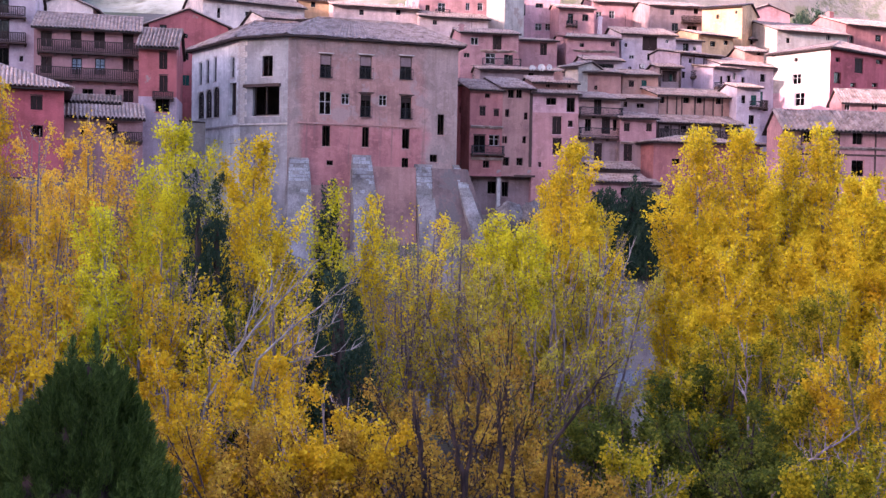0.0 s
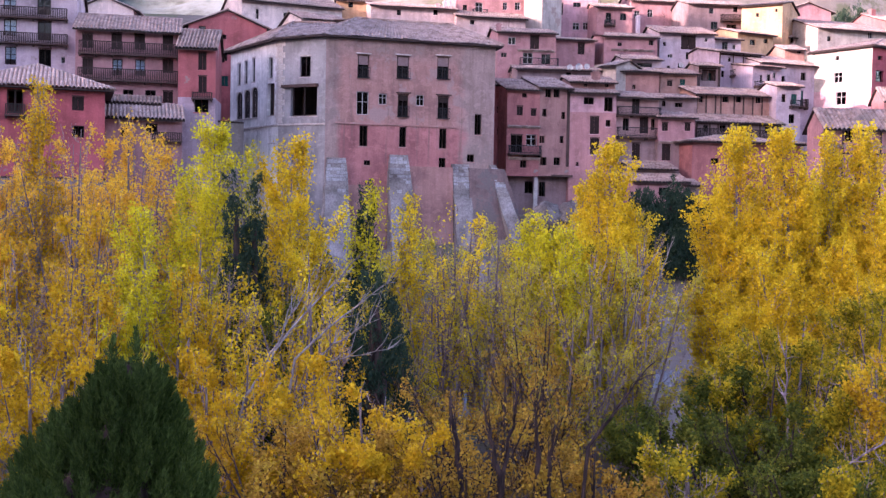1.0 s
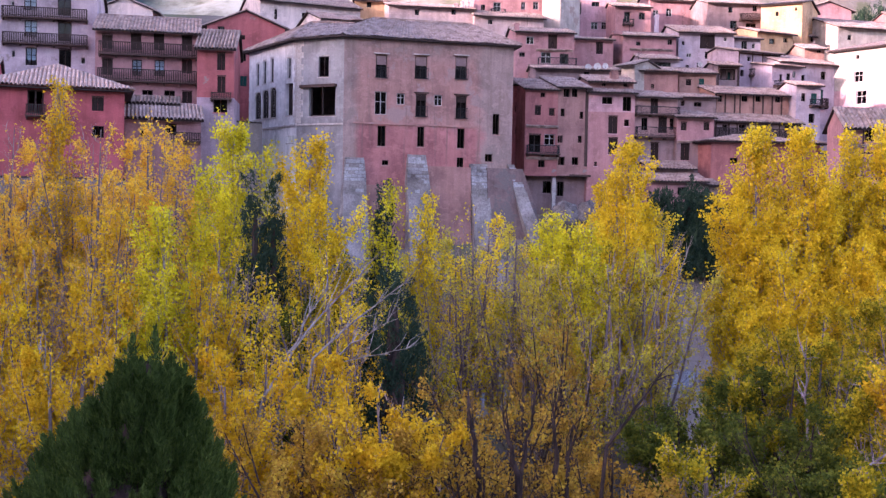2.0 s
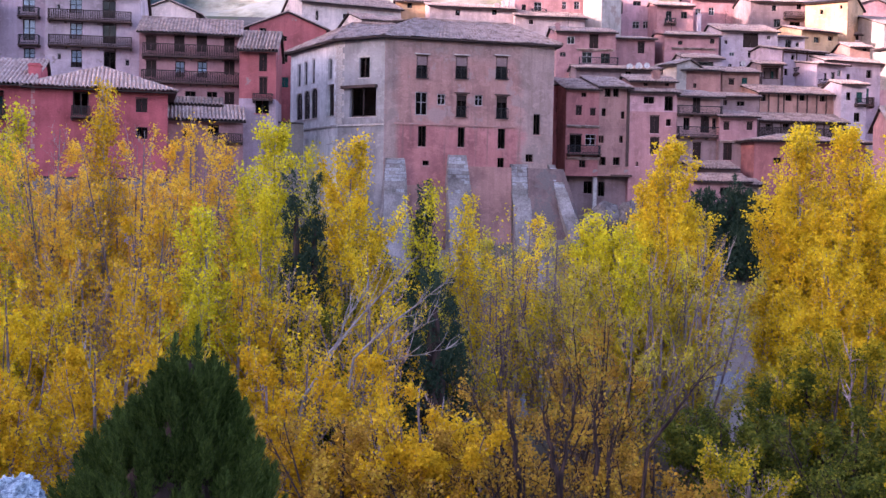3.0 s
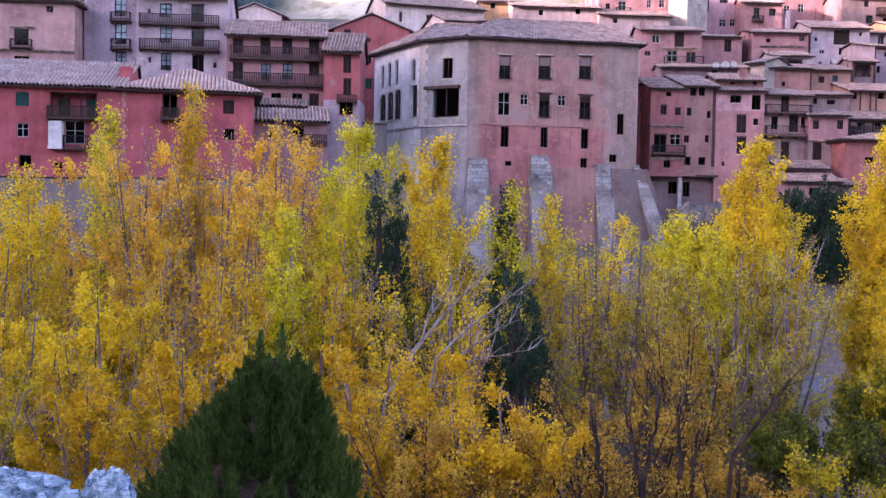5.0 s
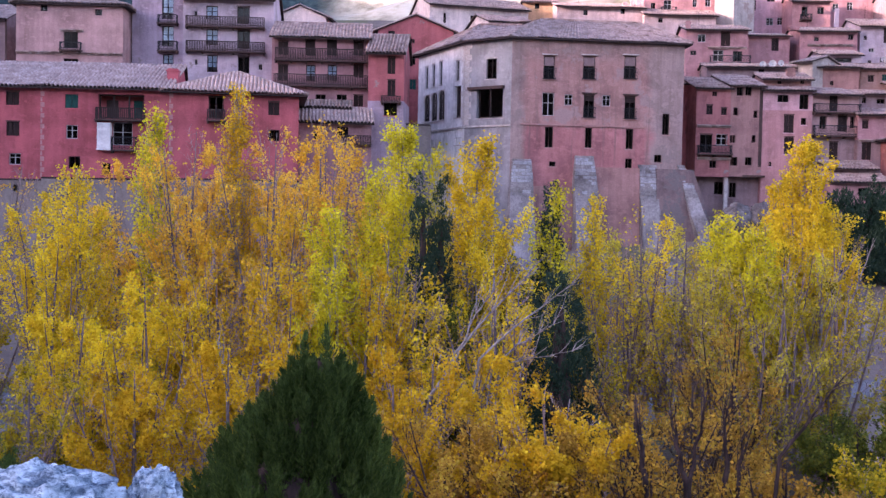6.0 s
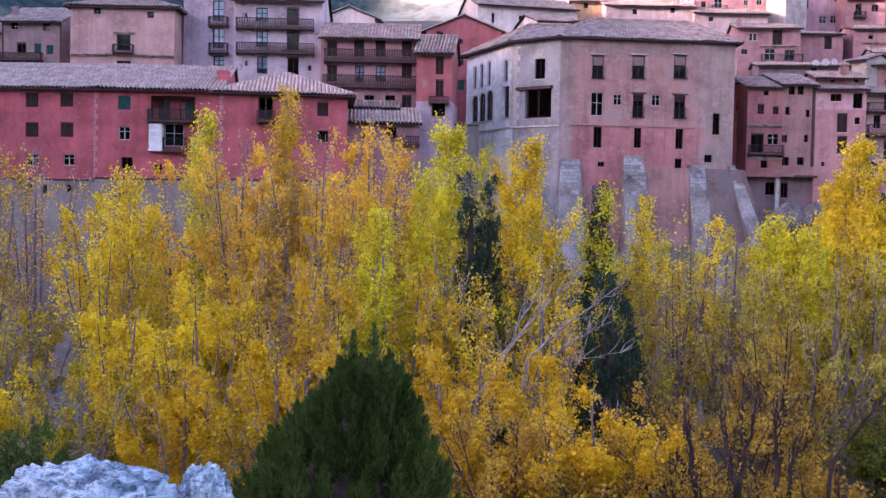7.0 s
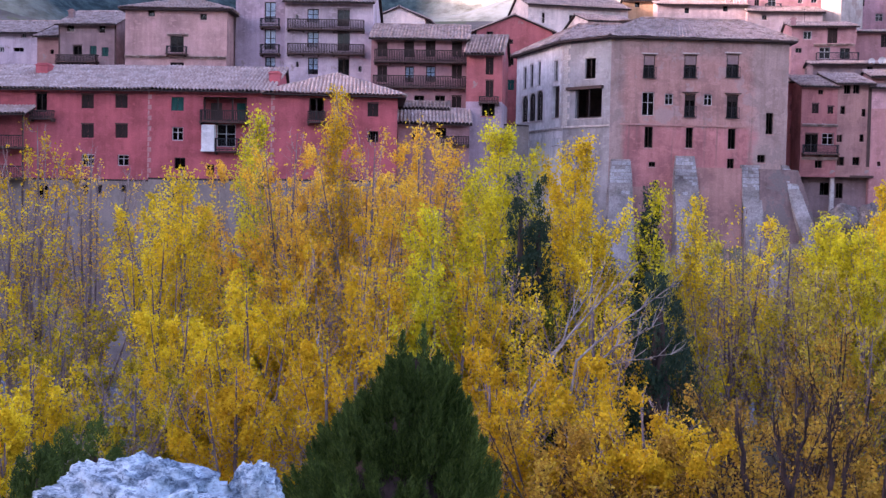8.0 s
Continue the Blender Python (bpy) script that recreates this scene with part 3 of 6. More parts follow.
def house(label, corner, yaw, w, d, eave, mat, roof, up, over=0.5, base=None, timber=0, run=None, quoin=False, pitch=0.31, split=None, right=None, wins=(), balc=(), chim=(), aerial=()):
    """A house: hollow walls with openings, tiled roof, windows, balconies and chimneys. Windows are given from the front's left end and the eave."""
    m0 = pose(corner[0], corner[1], 0, 0, 0, yaw)
    if base is None:
        base = min(rise(*(m0 @ Vector((u, v, 0))).xy) for u in (0, w) for v in (0, d)) - 0.6
    base = min(base, eave - 2.5)
    h = eave - base
    root = thing("house", pose(corner[0], corner[1], base, 0, 0, yaw), label, "house")
    plaster_mat = PLASTER[mat]
    run = min(run or d * 0.55, d - 1.0)
    seed = corner[0] * 1.7 + corner[1]
    rib = 1.7 if corner[1] < 100 else 1.0
    for a, b, holes in (((0, 0), (w, 0), wins), ((w, 0), (w, d), right[1] if right else ()), ((w, d), (0, d), ()), ((0, d), (0, 0), ())):
        cuts = [(0, h, plaster_mat)] if not split else [(0, h + split[0], PLASTER[split[1]]), (h + split[0], h, plaster_mat)]
        if right and a == (w, 0):
            cuts = [(0, h, PLASTER[right[0]])]
        for lo, hi, coat in cuts:
            g = Geo()
            wall_face(g, a, b, lo, hi, [(u, h + z, ww, hh) for u, z, ww, hh, s in holes if lo < h + z < hi])
            part("wall", g, coat, root)
    slope = up / run
    gables = ()
    if roof == "front":
        gables = [[(k, 0, h), (k, d, h), (k, run, h + up)] for k in (0.02, w - 0.32)], Vector((0.3, 0, 0))
    elif roof == "side":
        gables = [[(0, k, h), (w, k, h), (w / 2, k, h + up)] for k in (0.0, d - 0.3)], Vector((0, 0.3, 0))
    if gables:
        for tri in gables[0]:
            g = Geo()
            tri = [Vector(p) for p in tri]
            far = [p + gables[1] for p in tri]
            g.face(*tri)
            g.face(*reversed(far))
            for i in range(3):
                g.face(tri[i], tri[i - 1], far[i - 1], far[i])
            part("gable", g, plaster_mat, root)
    t, e = Slopes(), Geo()
    lift = 0.1
    if roof == "front":
        drop = over * slope
        tile_plane(t, (-0.25, -over, h - drop + lift), (w + 0.25, -over, h - drop + lift), (0, run + over, up + drop), pitch=pitch, seed=seed, rib=rib)
        back = d - run
        tile_plane(t, (w + 0.25, d + over, h - over * up / back + lift), (-0.25, d + over, h - over * up / back + lift), (0, -back - over, up + over * up / back), pitch=0.5, seed=seed, rib=rib)
        slab(e, (-0.2, -over + 0.03, h - drop + lift - 0.02), (w + 0.2, -over + 0.03, h - drop + lift - 0.02), (w + 0.2, run, h + up + lift - 0.02), (-0.2, run, h + up + lift - 0.02), 0.09)
        slab(e, (w + 0.2, d + over, h - over * up / back + lift - 0.02), (-0.2, d + over, h - over * up / back + lift - 0.02), (-0.2, run, h + up + lift - 0.02), (w + 0.2, run, h + up + lift - 0.02), 0.09)
        t.tube([(-0.25, run, h + up + lift + 0.03), (w + 0.25, run, h + up + lift + 0.03)], [0.12, 0.12], 8)
    elif roof == "side":
        s2 = up / (w / 2)
        drop = over * s2
        for x0, x1, sx in ((-over, w / 2, 1), (w + over, w / 2, -1)):
            ends = ((x0, d + 0.2, h - drop + lift), (x0, -0.3, h - drop + lift))
            a, b = ends if sx > 0 else ends[::-1]
            tile_plane(t, a, b, (x1 - x0, 0, up + drop), pitch=pitch, seed=seed, rib=rib)
            slab(e, (x0, -0.27, h - drop + lift - 0.02), (x1, -0.27, h + up + lift - 0.02), (x1, d + 0.15, h + up + lift - 0.02), (x0, d + 0.15, h - drop + lift - 0.02), 0.1)
        t.tube([(w / 2, -0.3, h + up + lift + 0.03), (w / 2, d + 0.2, h + up + lift + 0.03)], [0.12, 0.12], 8)
    elif roof == "hip":
        drop = over * slope
        o = over
        z0 = h - drop + lift
        back = d - run
        full = up + drop
        cut = min(run + o, (w + 2 * o) / 2 - 0.1)
        tile_plane(t, (-o, -o, z0), (w + o, -o, z0), (0, run + o, full), cut, cut, pitch=pitch, seed=seed, rib=rib)
        tile_plane(t, (w + o, d + o, z0), (-o, d + o, z0), (0, -back - o, full), cut, cut, pitch=pitch, seed=seed, rib=rib)
        tile_plane(t, (w + o, -o, z0), (w + o, d + o, z0), (-cut, 0, full), run + o, back + o, pitch=pitch, seed=seed, rib=rib)
        tile_plane(t, (-o, d + o, z0), (-o, -o, z0), (cut, 0, full), back + o, run + o, pitch=pitch, seed=seed, rib=rib)
        slab(e, (-o + 0.03, -o + 0.03, z0 - 0.01), (w + o - 0.03, -o + 0.03, z0 - 0.01), (w + o - 0.03, d + o - 0.03, z0 - 0.01), (-o + 0.03, d + o - 0.03, z0 - 0.01), 0.1)
        for pts in (((-o, -o, z0 + 0.05), (-o + cut, run, z0 + full + 0.05)), ((w + o, -o, z0 + 0.05), (w + o - cut, run, z0 + full + 0.05)), ((-o + cut, run, z0 + full + 0.05), (w + o - cut, run, z0 + full + 0.05))):
            t.tube(pts, [0.11, 0.11], 8)
    else:
        slab(e, (0, 0, h + 0.15), (w, 0, h + 0.15), (w, d, h + 0.15), (0, d, h + 0.15), 0.14)
    t.link(root, PALETILE if corner[1] < 97 else TILE)
    part("eave_board", e, WOOD, root)
    for u, z, ww, hh, style in wins:
        a, b = max(0.05, u - ww / 2), min(w - 0.05, u + ww / 2)
        c, f = max(0.05, h + z - hh / 2), min(h - 0.05, h + z + hh / 2)
        if b - a > 0.2 and f - c > 0.2:
            window(root, pose((a + b) / 2, 0, (c + f) / 2), b - a, f - c, style, plaster_mat)
    for u, z, ww, hh, style in right[1] if right else ():
        window(root, pose(w, u, h + z, 0, 0, 90), ww, hh, style, PLASTER[right[0]])
    for u0, u1, z, hh, style in balc:
        balcony(root, pose(u0, 0, h + z), u1 - u0, max(hh, 0.5), style)
    for u, top, cw in chim:
        v = max(0.6, min(run, (top - 0.9) / max(slope, 0.05)))
        chimney(root, u, v, h + 0.2, h + top, cw, plaster_mat)
    for i in range(int(h / 0.42) if quoin else 0):
        q = Geo()
        ww = 0.3 if i % 2 else 0.14
        q.box(0.0, -0.018, 0.02 + i * 0.42, ww, 0.0, 0.38 + i * 0.42)
        part("quoin", q, PLASTER["pink"], root)
    for i in range(timber + 1 if timber else 0):
        u = (w - 0.16) * i / timber
        for step in (0.0, 0.25, -0.25, 0.45, -0.45):
            if 0 <= u + step <= w - 0.16 and not any(a[0] - a[2] / 2 - 0.18 < u + step < a[0] + a[2] / 2 + 0.02 for a in wins):
                u += step
                break
        if not any(a[0] - a[2] / 2 - 0.18 < u < a[0] + a[2] / 2 + 0.02 for a in wins):
            b = Geo()
            b.box(u, -0.035, max(0.0, h - 7.5), u + 0.16, 0.0, h - 0.02)
            part("timber_post", b, BEAM, root)
    for k in range(3 if timber else 0):
        z = h - 0.2 - 2.35 * k
        if z > 0.5 and not any(a[1] + h - a[3] / 2 - 0.1 < z < a[1] + h + a[3] / 2 + 0.1 for a in wins):
            b = Geo()
            b.box(0.0, -0.045, z - 0.09, w, 0.0, z + 0.09)
            part("timber_rail", b, BEAM, root)
    for u, tall in aerial:
        b = Geo()
        top = h + up + tall
        b.tube([(u, run, h + up - 0.1), (u, run, top)], [0.025, 0.02], 5)
        for k in range(4):
            b.tube([(u - 0.35 + 0.05 * k, run, top - 0.05 - 0.16 * k), (u + 0.35 - 0.05 * k, run, top - 0.05 - 0.16 * k)], [0.012, 0.012], 4)
        part("aerial", b, IRON, root, "thin metal roof aerial")
    return root


# along the front, width, top, foot, lean outward, and how far the two edges spread towards the foot
BUTTRESSES = [(1.04, 1.8, -10.69, -21, 2.4, 0.9, 0.3), (6.63, 1.8, -10.27, -21, 2.6, 0.1, 0.8), (12.51, 1.6, -10.93, -21, 2.2, -0.1, 0.3), (15.6, 0.8, -10.9, -21, 3.2, -2.4, 3.4)]
PLINTHS = [(1.2, 5.7, -13.04, 0.5, 'brown', 0), (7.56, 11.69, -11.26, 0.9, 'brown', 0), (13.2, 16.64, -11.29, 1.2, 'worn', 2.6)]


def palace():
    """The great house over the gorge: a polygonal plan, three storeys of windows, an arcaded grey wing and sloping buttresses."""
    plan = [(-8.99, 113.0), (-3.92, 103.0), (0.26, 100.0), (15.71, 103.0), (14.0, 118.0), (-2.0, 121.0)]
    eave, base = 35.0, 12.5
    h = eave - base
    ox, oy = plan[2]
    root = thing("palace", pose(ox, oy, base), "large pink and grey plastered palace with a hipped tile roof", "building")
    pts = [Vector((x - ox, y - oy, 0)) for x, y in plan]
    faces = {0: [(2.12, -2.41, 0.85, 2.1, 'p'), (3.8, -2.35, 0.83, 2.18, 'p'), (5.56, -2.3, 0.81, 2.25, 'p'), (2.24, -5.44, 1.56, 2.65, 'a'), (4.06, -5.41, 1.56, 2.77, 'a'), (5.82, -5.37, 1.56, 2.9, 'a'), (9.46, -2.47, 0.88, 1.87, 'p'), (9.58, -5.33, 1.51, 2.91, 'l'), (9.23, -8.99, 0.38, 0.68, 'o'), (9.86, -8.97, 0.38, 0.67, 'o'), (10.48, -9, 0.37, 0.67, 'o'), (2.95, -8.89, 0.35, 0.6, 'o'), (3.65, -8.92, 0.35, 0.6, 'o'), (4.34, -8.95, 0.34, 0.6, 'o')],
             1: [(2.92, -2.65, 1.13, 1.81, 'd'), (2.8, -5.66, 2.89, 2.72, 'l')],
             2: [(3.36, -2.6, 1, 1.96, 'd'), (7, -2.5, 1.1, 1.96, 'd'), (10.75, -2.35, 1.1, 1.97, 'd'), (3.35, -5.79, 1.1, 2.06, 'p'), (5.18, -5.35, 0.75, 0.98, 'p'), (7.05, -5.89, 0.95, 1.97, 'd'), (8.64, -5.31, 0.75, 0.99, 'p'), (10.82, -5.9, 1.01, 1.97, 'd'), (3.48, -8.69, 0.75, 1.82, 'o'), (7.08, -8.65, 0.65, 1.78, 'o'), (10.85, -8.66, 0.7, 1.78, 'o'), (3.85, -11.05, 0.6, 0.44, 'o'), (10.82, -10.89, 0.65, 0.99, 'o'), (14.18, -7.25, 0.66, 1.88, 'o'), (13.53, -10.34, 0.71, 0.69, 'o')]}
    for i, p in enumerate(pts):
        q = pts[(i + 1) % len(pts)]
        g = Geo()
        wall_face(g, p, q, 0, h, [(u, h + z, ww, hh) for u, z, ww, hh, s in faces.get(i, ())], 0.5)
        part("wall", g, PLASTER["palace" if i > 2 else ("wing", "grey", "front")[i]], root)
        yaw = math.degrees(math.atan2(q.y - p.y, q.x - p.x))
        for u, z, ww, hh, s in faces.get(i, ()):
            c = p + (q - p).normalized() * u
            win = window(root, pose(c.x, c.y, h + z, 0, 0, yaw), ww, hh, s, PLASTER["palace"] if i == 2 else None)
            if i == 2 and s == "d":
                # a pale blind half down, and a small iron balconette
                b = Geo()
                b.box(-ww / 2 + 0.08, 0.08, hh * (0.5 - 0.4 if z > -4 else 0.5 - 0.25), ww / 2 - 0.08, 0.12, hh / 2 - 0.02)
                hood = Geo()
                hood.box(-ww / 2 - 0.2, -0.2, hh / 2 + 0.15, ww / 2 + 0.2, 0.0, hh / 2 + 0.24)
                part("hood", hood, LINTEL if z > -4 else BEAM, win)
                part("blind", b, SHUTTER if z < -4 else PLASTER["dusk"], win, "faded roller blind")
                r = Geo()
                top = -hh / 2 + 0.95
                r.box(-ww / 2 - 0.1, -0.22, top - 0.04, ww / 2 + 0.1, -0.18, top)
                r.box(-ww / 2 - 0.1, -0.22, -hh / 2, ww / 2 + 0.1, 0.0, -hh / 2 + 0.05)
                for k in range(10):
                    x = -ww / 2 - 0.08 + (ww + 0.14) * k / 9
                    r.box(x, -0.21, -hh / 2 + 0.05, x + 0.025, -0.185, top - 0.04)
                tagged(part("balconette", r, IRON, win, "small black iron balconette"), kind="stuff")
    # roof: eave polygon to a short ridge
    mid = sum(pts, Vector()) / len(pts)
    over = 0.6
    out = []
    for i, p in enumerate(pts):
        a, b = (p - pts[i - 1]).normalized(), (pts[(i + 1) % len(pts)] - p).normalized()
        na, nb = Vector((a.y, -a.x, 0)), Vector((b.y, -b.x, 0))
        out.append(p + (na + nb) * (over / (1 + na.dot(nb))))
    z0 = h - 0.05
    r0, r1 = Vector((2.73, 8.0, z0 + 2.85)), Vector((12.15, 9.83, z0 + 2.85))
    w0, w1 = Vector((-3.1, 8.5, z0 + 2.35)), Vector((0.95, 8.3, z0 + 2.35))
    t, e = Slopes(), Geo()
    e.face(*[v + Vector((0, 0, z0 - 0.14)) for v in reversed(out)])
    for i, p in enumerate(out):
        q = out[(i + 1) % len(out)]
        e.face(p + Vector((0, 0, z0 - 0.14)), q + Vector((0, 0, z0 - 0.14)), q + Vector((0, 0, z0)), p + Vector((0, 0, z0)))
        ra = (w0, w0, r0, r1, r1, r0)[i]
        rb = (w0, w1, r1, r1, r0, w0)[i]
        low = Vector((0, 0, z0))
        roof_patch(t, p + low, q + low, ra, rb, i)
        t.tube([(p.x, p.y, z0 + 0.08), tuple(ra + Vector((0, 0, 0.08)))], [0.12, 0.12], 8)
    # the valley where the lower roof of the wing meets the hip of the front
    corner = out[2] + Vector((0, 0, z0))
    roof_patch(t, w1, corner, r0, r0 + (corner - r0) * 0.02, 7)
    t.tube([tuple(w0 + Vector((0, 0, 0.08))), tuple(w1 + Vector((0, 0, 0.08)))], [0.12, 0.12], 8)
    t.tube([tuple(r0 + Vector((0, 0, 0.08))), tuple(r1 + Vector((0, 0, 0.08)))], [0.13, 0.13], 8)
    t.link(root, TILE)
    part("eave_board", e, WOOD, root)
    # string courses on the pink front
    d = (pts[3] - pts[2]).normalized()
    yaw = math.degrees(math.atan2(d.y, d.x))
    for z, u0, u1 in ((-7.6, 0.9, 12.2),):
        g = Geo()
        g.box(u0, -0.1, -0.07, u1, 0, 0.07)
        part("string_course", g, PLASTER["palace"], root).matrix_local = pose(0, 0, h + z, 0, 0, yaw)
    # ledge, corner stones and the beam over the loggia of the grey wing
    for i in (0, 1):
        p, q = pts[i], pts[i + 1]
        turn = math.degrees(math.atan2(q.y - p.y, q.x - p.x))
        g = Geo()
        g.box(0.0, -0.12, -0.08, (q - p).length, 0, 0.08)
        part("ledge", g, LINTEL, root).matrix_local = pose(p.x, p.y, h - 7.75, 0, 0, turn)
        for k in range(14):
            g = Geo()
            ww = 0.7 if k % 2 else 0.45
            lo, hi = (0.0, ww) if i else ((q - p).length - ww, (q - p).length)
            g.box(lo, -0.03, 0.0, hi, 0.0, 0.5)
            part("quoin", g, LINTEL, root).matrix_local = pose(p.x, p.y, h - 7.6 + k * 0.53, 0, 0, turn)
        if i:
            g = Geo()
            g.box(0.5, -0.35, -0.13, 4.4, 0.0, 0.13)
            part("beam", g, BEAM, root).matrix_local = pose(p.x, p.y, h - 4.35, 0, 0, turn)
    # the battered foot between the buttresses, with a ledge on top
    for u0, u1, top, deep, name, flare in PLINTHS:
        g = Geo()
        n = 10
        for k in range(n):
            for j in range(4):
                a, b = u0 + (u1 - u0) * k / n, u0 + (u1 - u0) * (k + 1) / n
                za, zb = top + (-21 - top) * j / 4, top + (-21 - top) * (j + 1) / 4
                da = lambda u, z: -deep * (0.55 + 0.9 * (top - z) / 12) - 0.14 * noise.noise((u * 0.8, z * 0.8, 3.0))
                mv = lambda u, z: u + flare * (top - z) / 8 * (u - u0) / (u1 - u0)
                g.face((mv(a, zb), da(a, zb), zb), (mv(b, zb), da(b, zb), zb), (mv(b, za), da(b, za), za), (mv(a, za), da(a, za), za))
        for k in range(n):
            a, b = u0 + (u1 - u0) * k / n, u0 + (u1 - u0) * (k + 1) / n
            g.face((a, da(a, top), top), (b, da(b, top), top), (b, 0.1, top), (a, 0.1, top))
        for u in (u0, u1):
            g.face((u, da(u, top), top), (u, 0.1, top), (mv(u, -21), 0.1, -21), (mv(u, -21), da(u, -21), -21))
        part("plinth", g, PLASTER[name], root, "worn battered masonry foot").matrix_local = pose(0, 0, h, 0, 0, yaw)
    # buttresses: tapered rubble masonry against the foot of the front
    for u, ww, top, foot, lean, spread_l, spread_r in BUTTRESSES:
        g = Geo()
        steps = 7
        rng = random.Random(int(u * 10))
        edge = [(u - ww / 2 - spread_l * (1 - k / steps) + rng.uniform(-0.12, 0.12), u + ww / 2 + spread_r * (1 - k / steps) + rng.uniform(-0.12, 0.12), 0.25 + lean * (1 - k / steps) + rng.uniform(-0.08, 0.08)) for k in range(steps + 1)]
        for k in range(steps):
            a, b = k / steps, (k + 1) / steps
            for s, tt in ((a, b),):
                z_lo, z_hi = foot + (top - foot) * s, foot + (top - foot) * tt
                (wl, wr, dep), (xl, xr, dep2) = edge[k], edge[k + 1]
                g.face((wl, -dep, z_lo), (wr, -dep, z_lo), (xr, -dep2, z_hi), (xl, -dep2, z_hi))
                g.face((wl, 0.1, z_lo), (wl, -dep, z_lo), (xl, -dep2, z_hi), (xl, 0.1, z_hi))
                g.face((wr, -dep, z_lo), (wr, 0.1, z_lo), (xr, 0.1, z_hi), (xr, -dep2, z_hi))
        xl, xr, dep = edge[steps]
        g.face((xl, -dep, top), (xr, -dep, top), (xr, 0.1, top), (xl, 0.1, top))
        wall_ob = part("buttress", g, RUBBLE, root, "grey rubble stone buttress")
        wall_ob.matrix_local = pose(0, 0, h, 0, 0, yaw)
        # facing stones, course by course
        z = top - 0.5
        while z > foot + 7.0:
            s = (z - foot) / (top - foot) * steps
            k = min(int(s), steps - 1)
            (al, ar, ad), (bl, br, bd) = edge[k], edge[k + 1]
            f = s - k
            wl, wr, dep = al + (bl - al) * f, ar + (br - ar) * f, ad + (bd - ad) * f
            tall = rng.uniform(0.22, 0.36)
            x = wl + rng.uniform(0.0, 0.06)
            while x < wr - 0.2:
                wide = min(rng.uniform(0.3, 0.7), wr - x)
                out = rng.uniform(0.012, 0.05)
                b = Geo()
                b.box(x, -dep - out, z + 0.02, x + wide - 0.04, -dep + 0.3, z + tall - 0.03)
                part("stone", b, PALERUBBLE if rng.random() < (0.75 if z > top - 2.2 else 0.15) else RUBBLE, wall_ob)
                x += wide
            z -= tall


def roof_patch(t, p, q, ra, rb, seed):
    """Roof tiles over a patch from the eave p, q up to the ridge ra, rb."""
    g = t.slope()
    n = (q - p).cross((ra + rb) / 2 - p).normalized()
    if n.z < 0:
        n = -n
    waves = max(4, round((q - p).length / 0.33))
    rows, cols = 16, waves * 4 + 1
    for r in range(rows + 1):
        v = r / rows
        for i in range(cols):
            f = i / (cols - 1)
            lift = (0.0, 0.07, 0.095, 0.07)[i % 4] + 0.1 * noise.noise((f * 8 + seed, v * 3.0, seed)) + 0.07 * noise.noise((f * 40, v * 14.0 + seed, 1.0))
            g.v.append(tuple((p + (q - p) * f) * (1 - v) + (ra + (rb - ra) * f) * v + n * lift))
    for r in range(rows):
        for i in range(cols - 1):
            k = r * cols + i
            g.f.append((k, k + 1, k + cols + 1, k + cols))


palace()

# the street of red houses over the gorge
house('long red plastered house with shuttered windows over a stone base', (-55.81, 85.4), 2.34, 19.57, 9, 28.76, 'red', 'front', 2.46, over=0.7, base=21.46, run=7,
      wins=[(2.43, -1.29, 1.06, 1.1, 's'), (5.31, -1.25, 1.06, 1.09, 's'), (10.71, -1.19, 0.95, 1.54, 'd'), (14.58, -1.06, 1.03, 1.08, 's'), (17.39, -1.02, 1.03, 1.03, 's'), (14.6, -3.41, 1.04, 1.08, 's'), (17.42, -3.37, 1.03, 1.08, 's'), (14.62, -5.76, 1.04, 1, 'p'), (17.58, -5.71, 0.94, 0.9, 'p')],
      balc=[(10, 11.9, -2.46, 0.63, 'w')],
      chim=[(8.93, 2.42, 1.04)])
house('red plastered house with a wooden gallery and pale quoins', (-36.25, 86.2), 7, 9.85, 9, 28.79, 'red', 'front', 2.46, over=0.7, base=21.65, quoin=True, run=7,
      wins=[(2.37, -1.17, 1, 1.08, 'g'), (2.4, -3.55, 0.91, 1.08, 'p'), (2.6, -5.93, 0.91, 0.99, 'o'), (6.17, -1.5, 3.52, 1.88, 'l'), (6.29, -3.61, 1.54, 1.8, 'p'), (5.06, -6.33, 0.63, 0.81, 'o')],
      balc=[(4.33, 8.08, -2.53, 0.9, 'w'), (4.49, 5.49, -4.8, 1.98, 'v'), (5.54, 7.39, -4.86, 0.99, 'i')],
      chim=[(9.74, 1.75, 0.88)])
house('red plastered corner house with a hipped tile roof', (-26.47, 87.4), 12.04, 10.07, 9, 28.69, 'red', 'hip', 2.21, over=0.7, base=21.77, quoin=True, run=7,
      wins=[(3.6, -1.23, 1.17, 1.8, 'l'), (8.1, -1.2, 0.86, 1.04, 's'), (8.14, -3.32, 0.86, 0.9, 'o')],
      balc=[(2.94, 4.33, -2.26, 0.81, 'w')])
house('beige pink house with a framed balcony window', (-43.89, 99), 6.12, 9.39, 9, 37.41, 'beige', 'hip', 1.7, over=0.5,
      wins=[(2.41, -0.44, 0.63, 0.56, 'o'), (7.21, -0.68, 0.62, 0.56, 'o'), (4.79, -3.18, 1.25, 1.54, 'd'), (4.81, -5.19, 1.31, 0.67, 'o')],
      balc=[(3.97, 5.79, -4.11, 0.67, 'i'), (0.0, 9.39, -4.32, 0.2, 'b'), (3.9, 5.9, -2.3, 0.2, 'b')])
